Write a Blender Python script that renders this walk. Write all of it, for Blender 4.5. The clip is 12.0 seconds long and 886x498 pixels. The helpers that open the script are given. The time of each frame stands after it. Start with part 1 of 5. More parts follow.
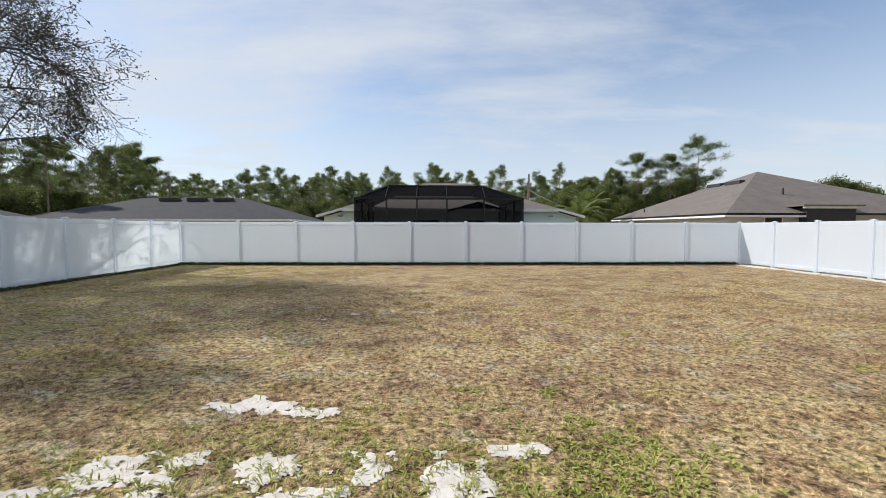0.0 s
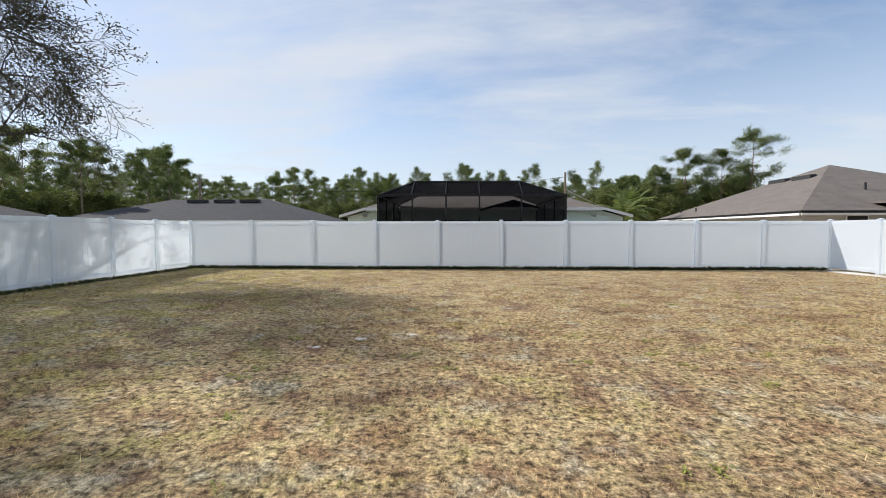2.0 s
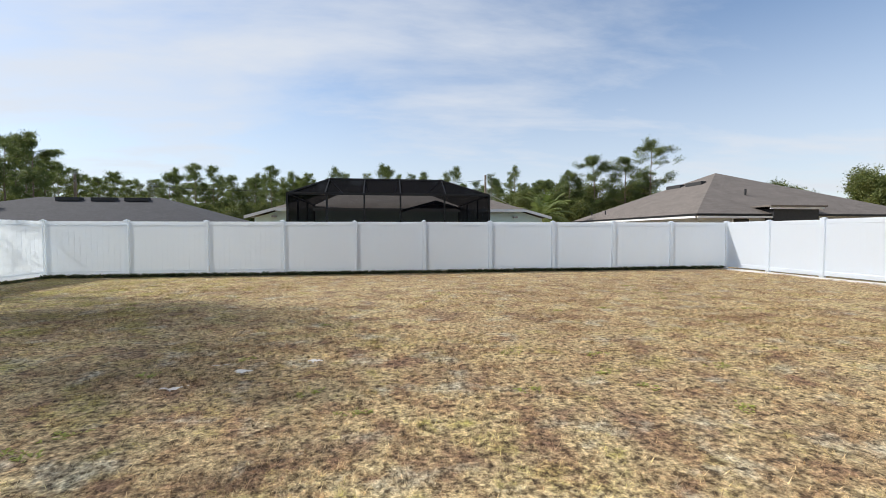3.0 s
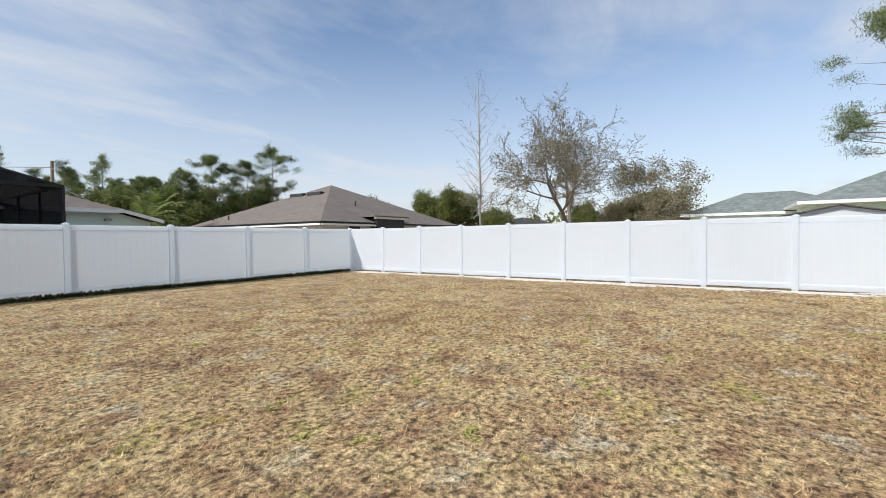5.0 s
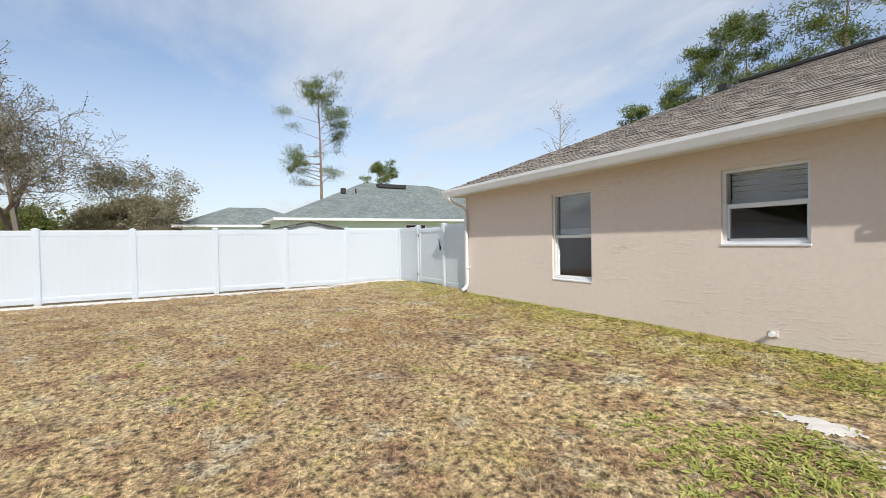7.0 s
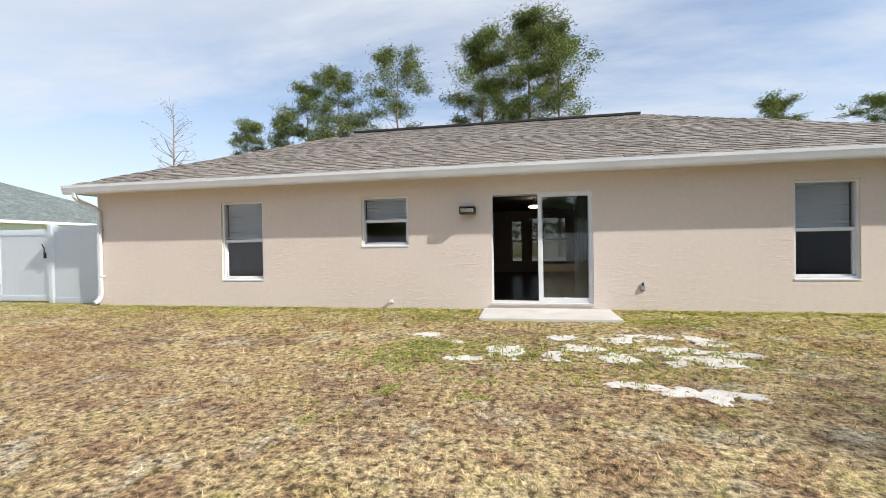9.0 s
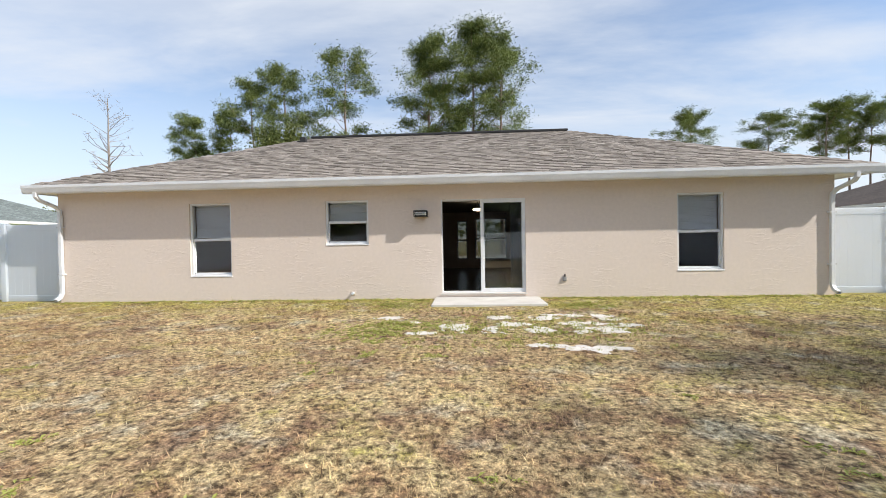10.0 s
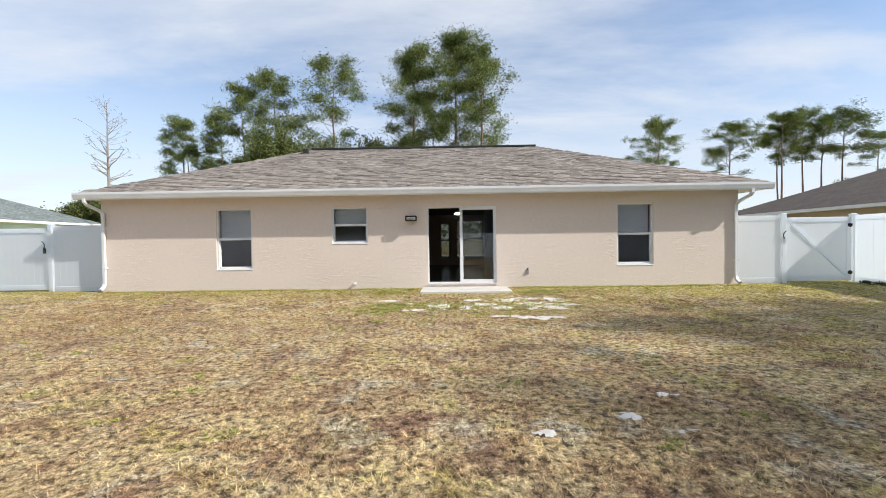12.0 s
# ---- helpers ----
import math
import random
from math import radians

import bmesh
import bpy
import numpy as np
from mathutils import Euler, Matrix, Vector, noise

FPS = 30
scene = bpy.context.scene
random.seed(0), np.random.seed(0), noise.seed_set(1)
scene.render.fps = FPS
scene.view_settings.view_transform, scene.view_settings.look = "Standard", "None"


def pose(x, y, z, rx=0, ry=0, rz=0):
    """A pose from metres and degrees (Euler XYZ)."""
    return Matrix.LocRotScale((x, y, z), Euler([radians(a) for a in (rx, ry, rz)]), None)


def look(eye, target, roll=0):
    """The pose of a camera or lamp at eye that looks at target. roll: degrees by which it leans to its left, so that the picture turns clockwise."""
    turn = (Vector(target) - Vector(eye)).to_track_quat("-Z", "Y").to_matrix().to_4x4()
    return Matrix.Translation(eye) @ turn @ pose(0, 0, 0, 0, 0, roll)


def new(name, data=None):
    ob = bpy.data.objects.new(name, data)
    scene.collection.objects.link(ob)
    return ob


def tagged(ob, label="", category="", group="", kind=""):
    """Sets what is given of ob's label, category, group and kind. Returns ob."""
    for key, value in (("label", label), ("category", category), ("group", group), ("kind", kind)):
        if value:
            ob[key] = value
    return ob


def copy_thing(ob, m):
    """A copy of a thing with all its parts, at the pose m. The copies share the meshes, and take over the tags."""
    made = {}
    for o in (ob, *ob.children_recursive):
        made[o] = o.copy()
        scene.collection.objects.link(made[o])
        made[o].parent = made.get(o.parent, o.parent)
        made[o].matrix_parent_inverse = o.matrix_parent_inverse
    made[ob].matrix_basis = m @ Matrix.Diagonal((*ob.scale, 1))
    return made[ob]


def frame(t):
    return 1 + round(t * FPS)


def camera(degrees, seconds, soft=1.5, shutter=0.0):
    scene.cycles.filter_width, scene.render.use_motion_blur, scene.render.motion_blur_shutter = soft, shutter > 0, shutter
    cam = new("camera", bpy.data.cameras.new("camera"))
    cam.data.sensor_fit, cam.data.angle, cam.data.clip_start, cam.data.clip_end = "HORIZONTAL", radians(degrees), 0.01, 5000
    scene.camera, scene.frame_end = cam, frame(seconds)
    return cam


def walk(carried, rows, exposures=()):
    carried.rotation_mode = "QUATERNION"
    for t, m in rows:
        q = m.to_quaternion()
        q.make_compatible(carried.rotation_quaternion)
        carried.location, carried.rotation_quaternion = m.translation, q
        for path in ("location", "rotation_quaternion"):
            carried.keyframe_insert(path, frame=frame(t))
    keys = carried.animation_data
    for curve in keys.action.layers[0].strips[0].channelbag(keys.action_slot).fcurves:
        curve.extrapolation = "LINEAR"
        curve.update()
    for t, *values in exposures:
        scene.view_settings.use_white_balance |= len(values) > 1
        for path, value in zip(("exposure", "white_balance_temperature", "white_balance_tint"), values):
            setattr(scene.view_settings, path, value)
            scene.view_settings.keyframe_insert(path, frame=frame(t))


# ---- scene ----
cam = camera(92.0, 12.0, soft=0.4)
PATH = [
    (0, (-0.505, 0.23, 1.568), (-0.441, 2.226, 1.472), 0.1),
    (0.5, (-0.491, 0.744, 1.515), (-0.511, 2.741, 1.425), 0.0),
    (1, (-0.461, 1.247, 1.476), (-0.547, 3.243, 1.39), -0.0),
    (1.5, (-0.478, 1.785, 1.472), (-0.584, 3.78, 1.385), -0.0),
    (2, (-0.527, 2.34, 1.457), (-0.603, 4.337, 1.373), -0.0),
    (2.5, (-0.493, 2.918, 1.417), (-0.448, 4.916, 1.34), -0.0),
    (4.5, (-0.334, 4.651, 1.381), (1.026, 6.117, 1.328), -0.6),
    (5, (-0.18, 4.916, 1.388), (1.482, 6.027, 1.338), -0.6),
    (5.5, (0.069, 5.15, 1.455), (1.953, 5.819, 1.4), -0.9),
    (6, (-0.034, 5.459, 1.411), (1.962, 5.573, 1.37), -1.0),
    (6.5, (-0.297, 5.594, 1.389), (1.651, 5.143, 1.354), -1.1),
    (7, (-0.53, 5.848, 1.389), (1.21, 4.863, 1.352), -1.1),
    (7.5, (-0.689, 6.141, 1.387), (0.73, 4.733, 1.345), -1.1),
    (9.5, (-0.521, 8.53, 1.279), (-0.347, 6.537, 1.255), -1.0),
    (10, (-0.537, 9.119, 1.296), (-0.426, 7.123, 1.263), -1.0),
    (10.5, (-0.522, 9.664, 1.302), (-0.443, 7.666, 1.269), -1.0),
    (11, (-0.543, 10.165, 1.303), (-0.482, 8.166, 1.267), -0.9),
    (11.5, (-0.546, 10.649, 1.309), (-0.502, 8.65, 1.274), -0.9),
    (12, (-0.564, 11.145, 1.3), (-0.533, 9.146, 1.264), -0.8),
]
walk(cam, [(t, look(eye, target, roll)) for t, eye, target, roll in PATH], [(0.0, 0.66), (2.5, 0.72), (4.5, 0.7), (5.5, 0.65), (7.5, 0.72), (9.5, 0.88), (12.0, 0.88)])


# ---- world, sun, exposure ----
SUN = Vector((-1.2, 0.445, 1.0)).normalized()
elev = math.asin(SUN.z)
world = bpy.data.worlds.new("sky")
scene.world = world
world.use_nodes = True
wn, wl = world.node_tree.nodes, world.node_tree.links
wn.clear()
w_out = wn.new("ShaderNodeOutputWorld")
w_bg = wn.new("ShaderNodeBackground")
sky = wn.new("ShaderNodeTexSky")
sky.sky_type, sky.sun_disc = "NISHITA", False
sky.sun_elevation, sky.sun_rotation = elev, math.atan2(SUN.x, SUN.y)
sky.air_density, sky.dust_density, sky.ozone_density = 1.0, 0.4, 2.5
w_tc = wn.new("ShaderNodeTexCoord")
w_sep = wn.new("ShaderNodeSeparateXYZ")
wl.new(w_tc.outputs["Generated"], w_sep.inputs[0])


def wmath(op, a, b=None):
    n = wn.new("ShaderNodeMath")
    n.operation = op
    for i, v in enumerate((a, b)):
        if v is None:
            continue
        if isinstance(v, (int, float)):
            n.inputs[i].default_value = v
        else:
            wl.new(v, n.inputs[i])
    return n.outputs[0]


# thin high cloud on a flat layer overhead
up = wmath("ADD", wmath("MAXIMUM", w_sep.outputs[2], 0.0), 0.12)
w_comb = wn.new("ShaderNodeCombineXYZ")
wl.new(wmath("DIVIDE", w_sep.outputs[0], up), w_comb.inputs[0])
wl.new(wmath("DIVIDE", w_sep.outputs[1], up), w_comb.inputs[1])


def cloud_layer(scale, rot, stretch, detail, lo, hi, seed):
    mp = wn.new("ShaderNodeMapping")
    mp.inputs["Location"].default_value = (seed, seed * 0.7, seed * 1.3)
    mp.inputs["Rotation"].default_value = (0, 0, rot)
    mp.inputs["Scale"].default_value = (stretch, 1.0, 1.0)
    wl.new(w_comb.outputs[0], mp.inputs[0])
    nz = wn.new("ShaderNodeTexNoise")
    nz.inputs["Scale"].default_value, nz.inputs["Detail"].default_value, nz.inputs["Roughness"].default_value = scale, detail, 0.58
    nz.inputs["Distortion"].default_value = 0.35
    wl.new(mp.outputs[0], nz.inputs["Vector"])
    mr = wn.new("ShaderNodeMapRange")
    mr.interpolation_type = "SMOOTHSTEP"
    mr.inputs[1].default_value, mr.inputs[2].default_value = lo, hi
    wl.new(nz.outputs[0], mr.inputs[0])
    return mr.outputs[0]


c1 = cloud_layer(0.5, 0.5, 0.5, 9, 0.32, 0.60, 3.1)
c2 = cloud_layer(1.7, 0.9, 0.45, 10, 0.40, 0.72, 9.4)
cl = wmath("MINIMUM", wmath("ADD", wmath("MULTIPLY", c1, 0.66), wmath("MULTIPLY", c2, 0.34)), 0.93)
haze = wn.new("ShaderNodeMapRange")
haze.inputs[1].default_value, haze.inputs[2].default_value, haze.inputs[3].default_value, haze.inputs[4].default_value = 0.0, 0.50, 0.72, 0.0
haze.interpolation_type = "SMOOTHSTEP"
wl.new(w_sep.outputs[2], haze.inputs[0])
cover = wmath("MAXIMUM", cl, haze.outputs[0])
w_mix = wn.new("ShaderNodeMix")
w_mix.data_type = "RGBA"
wl.new(cover, w_mix.inputs[0])
wl.new(sky.outputs[0], w_mix.inputs[6])
w_mix.inputs[7].default_value = (4.55, 4.8, 5.2, 1)
wl.new(w_mix.outputs[2], w_bg.inputs[0])
w_bg.inputs[1].default_value = 0.1
wl.new(w_bg.outputs[0], w_out.inputs[0])

sun = new("sun", bpy.data.lights.new("sun", "SUN"))
sun.data.energy, sun.data.angle, sun.data.color = 3.0, radians(0.9), (1.0, 0.955, 0.89)
sun.matrix_world = look(SUN * 50, (0, 0, 0))


# ---- materials ----
def nodes_of(name):
    m = bpy.data.materials.new(name)
    m.use_nodes = True
    nt = m.node_tree
    return m, nt.nodes, nt.links, nt.nodes["Principled BSDF"]


def ramp(ns, stops):
    r = ns.new("ShaderNodeValToRGB")
    e = r.color_ramp.elements
    while len(e) < len(stops):
        e.new(0.5)
    for k, (p, c) in enumerate(stops):
        e[k].position, e[k].color = p, (*c, 1)
    return r


def noise_node(ns, ls, vec, scale, detail=4, rough=0.55, stretch=None, dist=0.0):
    n = ns.new("ShaderNodeTexNoise")
    n.inputs["Scale"].default_value, n.inputs["Detail"].default_value = scale, detail
    n.inputs["Roughness"].default_value, n.inputs["Distortion"].default_value = rough, dist
    if stretch:
        mp = ns.new("ShaderNodeMapping")
        mp.inputs["Scale"].default_value = stretch
        ls.new(vec, mp.inputs[0])
        vec = mp.outputs[0]
    ls.new(vec, n.inputs["Vector"])
    return n


def mixed(ns, ls, fac, a, b, kind="MIX"):
    m = ns.new("ShaderNodeMix")
    m.data_type, m.blend_type = "RGBA", kind
    for i, v in ((0, fac), (6, a), (7, b)):
        if hasattr(v, "is_linked"):
            ls.new(v, m.inputs[i])
        elif isinstance(v, (int, float)):
            m.inputs[i].default_value = v
        else:
            m.inputs[i].default_value = (*v, 1)
    return m.outputs[2]


def position(ns):
    return ns.new("ShaderNodeNewGeometry").outputs["Position"]


def surface(name, a, b, scale=3.0, fine=40.0, rough=0.7, metal=0.0, bump=0.1, bump_scale=60.0, random_mix=0.0, island=False, dirt=None):
    """Two colours mixed by coarse and fine noise, with fine relief."""
    m, ns, ls, p = nodes_of(name)
    pos = position(ns)
    n1 = noise_node(ns, ls, pos, scale, 5)
    n2 = noise_node(ns, ls, pos, fine, 3)
    add = ns.new("ShaderNodeMath")
    add.operation = "MULTIPLY_ADD"
    ls.new(n2.outputs[0], add.inputs[0])
    add.inputs[1].default_value = 0.45
    ls.new(n1.outputs[0], add.inputs[2])
    mr = ns.new("ShaderNodeMapRange")
    mr.inputs[1].default_value, mr.inputs[2].default_value = 0.45, 1.0
    ls.new(add.outputs[0], mr.inputs[0])
    col = mixed(ns, ls, mr.outputs[0], a, b)
    if random_mix:
        rnd = ns.new("ShaderNodeNewGeometry").outputs["Random Per Island"] if island else ns.new("ShaderNodeObjectInfo").outputs["Random"]
        r2 = ramp(ns, [(0.0, (1 - random_mix,) * 3), (1.0, (1 + random_mix,) * 3)])
        ls.new(rnd, r2.inputs[0])
        col = mixed(ns, ls, 1.0, col, r2.outputs[0], "MULTIPLY")
    if dirt:
        nd = noise_node(ns, ls, pos, 1.3, 6, 0.65)
        mr2 = ns.new("ShaderNodeMapRange")
        mr2.inputs[1].default_value, mr2.inputs[2].default_value, mr2.inputs[4].default_value = 0.55, 0.8, 0.6
        ls.new(nd.outputs[0], mr2.inputs[0])
        col = mixed(ns, ls, mr2.outputs[0], col, dirt)
    ls.new(col, p.inputs["Base Color"])
    p.inputs["Roughness"].default_value, p.inputs["Metallic"].default_value = rough, metal
    if bump:
        nb = noise_node(ns, ls, pos, bump_scale, 4)
        bp = ns.new("ShaderNodeBump")
        bp.inputs["Strength"].default_value, bp.inputs["Distance"].default_value = bump, 0.01
        ls.new(nb.outputs[0], bp.inputs["Height"])
        ls.new(bp.outputs[0], p.inputs["Normal"])
    return m


VINYL = surface("white vinyl", (0.86, 0.885, 0.92), (0.83, 0.855, 0.895), 0.9, 25, 0.38, bump=0.02)
vn, vl = VINYL.node_tree.nodes, VINYL.node_tree.links
v_tr, v_mx = vn.new("ShaderNodeBsdfTranslucent"), vn.new("ShaderNodeMixShader")
v_tr.inputs[0].default_value = (0.93, 0.97, 1.0, 1)
v_mx.inputs[0].default_value = 0.65
vl.new(vn["Principled BSDF"].outputs[0], v_mx.inputs[1])
vl.new(v_tr.outputs[0], v_mx.inputs[2])
vl.new(v_mx.outputs[0], vn["Material Output"].inputs[0])
WHITE = surface("white painted metal", (0.78, 0.79, 0.80), (0.66, 0.67, 0.68), 1.5, 30, 0.4, bump=0.03)
BLACK = surface("black hardware", (0.018, 0.018, 0.018), (0.03, 0.03, 0.03), 20, 80, 0.45, 0.3, 0.05)
DARKVENT = surface("black vent", (0.02, 0.02, 0.022), (0.035, 0.035, 0.035), 8, 60, 0.7)
CONCRETE = surface("concrete", (0.66, 0.63, 0.58), (0.53, 0.50, 0.46), 2.5, 60, 0.9, bump=0.25, dirt=(0.46, 0.42, 0.36))
SAND = surface("white sand", (0.75, 0.71, 0.65), (0.56, 0.51, 0.45), 9, 120, 1.0, bump=0.7, bump_scale=35, dirt=(0.46, 0.39, 0.30))
BARK = surface("bark", (0.11, 0.09, 0.075), (0.20, 0.165, 0.14), 4, 30, 0.95, bump=0.5, bump_scale=25)
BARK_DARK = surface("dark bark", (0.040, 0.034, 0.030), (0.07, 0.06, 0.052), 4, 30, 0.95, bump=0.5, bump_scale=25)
BARK_PALE = surface("pale bark", (0.32, 0.29, 0.26), (0.22, 0.19, 0.17), 4, 30, 0.95, bump=0.4)
BARK_PINE = surface("pine bark", (0.17, 0.115, 0.085), (0.25, 0.18, 0.14), 3, 25, 0.95, bump=0.5)
GREENWALL = surface("mint stucco", (0.66, 0.80, 0.78), (0.61, 0.76, 0.74), 0.7, 30, 0.9, bump=0.2)
TANWALL = surface("pale tan stucco", (0.50, 0.41, 0.31), (0.44, 0.36, 0.27), 0.7, 30, 0.9, bump=0.2)
GREYWALL = surface("grey stucco", (0.52, 0.53, 0.54), (0.47, 0.48, 0.49), 0.7, 30, 0.9, bump=0.2)
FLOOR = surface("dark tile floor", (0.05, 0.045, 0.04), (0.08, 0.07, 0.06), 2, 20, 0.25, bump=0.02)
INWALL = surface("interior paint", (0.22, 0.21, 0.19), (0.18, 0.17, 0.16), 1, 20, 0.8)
BLIND = surface("white blind slat", (0.86, 0.87, 0.88), (0.80, 0.81, 0.83), 3, 30, 0.5, bump=0)
BLIND_DARK = surface("grey vertical blind", (0.10, 0.11, 0.12), (0.13, 0.14, 0.15), 3, 30, 0.6, bump=0)
WOOD = surface("weathered pole wood", (0.20, 0.15, 0.11), (0.28, 0.22, 0.17), 3, 30, 0.9, bump=0.3)
BRONZE = surface("dark bronze aluminium", (0.006, 0.006, 0.007), (0.01, 0.01, 0.011), 5, 40, 0.5, 0.2)
CABLE = surface("black cable", (0.02, 0.02, 0.02), (0.03, 0.03, 0.03), 5, 40, 0.6)
PALECABLE = surface("weathered cable", (0.45, 0.44, 0.40), (0.35, 0.34, 0.30), 5, 40, 0.6)
PLASTIC = surface("grey plastic", (0.35, 0.35, 0.36), (0.28, 0.28, 0.29), 10, 60, 0.5)


def stucco(name, a, b):
    """Sprayed wall coat: mottled paint, a skip-trowel relief of short level strokes."""
    m, ns, ls, p = nodes_of(name)
    pos = position(ns)
    n1 = noise_node(ns, ls, pos, 0.6, 5)
    n2 = noise_node(ns, ls, pos, 14, 4)
    col = mixed(ns, ls, n1.outputs[0], a, b)
    r = ramp(ns, [(0.3, (0.965, 0.965, 0.965)), (0.7, (1.025, 1.025, 1.025))])
    ls.new(n2.outputs[0], r.inputs[0])
    col = mixed(ns, ls, 1.0, col, r.outputs[0], "MULTIPLY")
    ls.new(col, p.inputs["Base Color"])
    p.inputs["Roughness"].default_value = 0.92
    strokes = noise_node(ns, ls, pos, 4.0, 5, 0.6, (1.0, 1.0, 5.0), 0.9)
    where = noise_node(ns, ls, pos, 1.1, 3, 0.5)
    r1 = ramp(ns, [(0.54, (0, 0, 0)), (0.60, (1, 1, 1)), (0.66, (0.2, 0.2, 0.2))])
    ls.new(strokes.outputs[0], r1.inputs[0])
    r2 = ramp(ns, [(0.46, (0, 0, 0)), (0.58, (1, 1, 1))])
    ls.new(where.outputs[0], r2.inputs[0])
    mul = ns.new("ShaderNodeMath")
    mul.operation = "MULTIPLY"
    ls.new(r1.outputs[0], mul.inputs[0])
    ls.new(r2.outputs[0], mul.inputs[1])
    grit = noise_node(ns, ls, pos, 90, 3)
    ad = ns.new("ShaderNodeMath")
    ad.operation = "MULTIPLY_ADD"
    ls.new(grit.outputs[0], ad.inputs[0])
    ad.inputs[1].default_value = 0.12
    ls.new(mul.outputs[0], ad.inputs[2])
    bp = ns.new("ShaderNodeBump")
    bp.inputs["Strength"].default_value, bp.inputs["Distance"].default_value = 0.38, 0.012
    ls.new(ad.outputs[0], bp.inputs["Height"])
    ls.new(bp.outputs[0], p.inputs["Normal"])
    return m


STUCCO = stucco("tan stucco", (0.73, 0.635, 0.56), (0.69, 0.595, 0.525))


def shingle(name, cols, by_object=True, bands=False):
    m, ns, ls, p = nodes_of(name)
    pos = position(ns)
    if bands:
        br = ns.new("ShaderNodeTexBrick")
        br.offset = 0.37
        br.inputs["Scale"].default_value = 1.0
        br.inputs["Brick Width"].default_value, br.inputs["Row Height"].default_value = 0.17, 0.055
        br.inputs["Mortar Size"].default_value = 0.004
        br.inputs["Bias"].default_value = 0.0
        br.inputs["Color1"].default_value, br.inputs["Color2"].default_value, br.inputs["Mortar"].default_value = (*cols[0], 1), (*cols[1], 1), (*[c * 0.55 for c in cols[0]], 1)
        sp = ns.new("ShaderNodeSeparateXYZ")
        ls.new(pos, sp.inputs[0])
        ad = ns.new("ShaderNodeMath")
        ls.new(sp.outputs[0], ad.inputs[0])
        ls.new(sp.outputs[1], ad.inputs[1])
        cb = ns.new("ShaderNodeCombineXYZ")
        ls.new(ad.outputs[0], cb.inputs[0])
        ls.new(sp.outputs[2], cb.inputs[1])
        ls.new(cb.outputs[0], br.inputs["Vector"])
        col = br.outputs[0]
    else:
        rnd = ns.new("ShaderNodeObjectInfo").outputs["Random"] if by_object else ns.new("ShaderNodeNewGeometry").outputs["Random Per Island"]
        r = ramp(ns, [(i / (len(cols) - 1), c) for i, c in enumerate(cols)])
        ls.new(rnd, r.inputs[0])
        col = r.outputs[0]
    n1 = noise_node(ns, ls, pos, 1.2, 5)
    n2 = noise_node(ns, ls, pos, 120, 2)
    r2 = ramp(ns, [(0.25, (0.8, 0.8, 0.8)), (0.75, (1.15, 1.15, 1.15))])
    ls.new(n1.outputs[0], r2.inputs[0])
    r3 = ramp(ns, [(0.3, (0.75, 0.75, 0.75)), (0.7, (1.2, 1.2, 1.2))])
    ls.new(n2.outputs[0], r3.inputs[0])
    col = mixed(ns, ls, 1.0, col, r2.outputs[0], "MULTIPLY")
    col = mixed(ns, ls, 1.0, col, r3.outputs[0], "MULTIPLY")
    ls.new(col, p.inputs["Base Color"])
    p.inputs["Roughness"].default_value = 0.93
    bp = ns.new("ShaderNodeBump")
    bp.inputs["Strength"].default_value, bp.inputs["Distance"].default_value = 0.4, 0.004
    ls.new(n2.outputs[0], bp.inputs["Height"])
    ls.new(bp.outputs[0], p.inputs["Normal"])
    return m


SHC = [(0.14, 0.118, 0.10), (0.28, 0.243, 0.206), (0.19, 0.162, 0.14), (0.33, 0.29, 0.248), (0.23, 0.198, 0.168), (0.36, 0.318, 0.275)]
SHINGLE_OB = shingle("brown shingle", SHC, True)
SHINGLE_IS = shingle("brown shingle joined", SHC, False)
ROOF_TAUPE = shingle("taupe roof", [(0.20, 0.172, 0.15), (0.165, 0.14, 0.122)], bands=True)
ROOF_GREEN = shingle("green grey roof", [(0.225, 0.26, 0.25), (0.14, 0.165, 0.16)], bands=True)
ROOF_DARK = shingle("charcoal roof", [(0.045, 0.046, 0.054), (0.034, 0.034, 0.04)], bands=True)
ROOF_DARKBROWN = shingle("dark brown roof", [(0.11, 0.085, 0.07), (0.08, 0.062, 0.052)], bands=True)


def glass(name, tint=(1, 1, 1)):
    m, ns, ls, p = nodes_of(name)
    p.inputs["Base Color"].default_value = (*tint, 1)
    p.inputs["Transmission Weight"].default_value = 1.0
    p.inputs["Roughness"].default_value, p.inputs["IOR"].default_value = 0.0, 1.45
    return m


GLASS = glass("window glass", (0.93, 0.95, 0.96))
# dark tint added only to dim the bright view out the front
GLASS_DIM = glass("front glass tinted to dim the view", (0.13, 0.14, 0.14))


def screen(name, cover_by):
    m, ns, ls, p = nodes_of(name)
    tr = ns.new("ShaderNodeBsdfTransparent")
    mx = ns.new("ShaderNodeMixShader")
    mx.inputs[0].default_value = cover_by
    p.inputs["Base Color"].default_value = (0.005, 0.005, 0.007, 1)
    p.inputs["Roughness"].default_value, p.inputs["Specular IOR Level"].default_value = 0.9, 0.05
    ls.new(tr.outputs[0], mx.inputs[1])
    ls.new(p.outputs[0], mx.inputs[2])
    ls.new(mx.outputs[0], ns["Material Output"].inputs[0])
    return m


SCREEN = screen("insect screen", 0.60)
# sides and roof: heavier cover stands for the darkening at a grazing view
SCREEN_SIDE = screen("insect screen darkened for grazing view", 0.88)


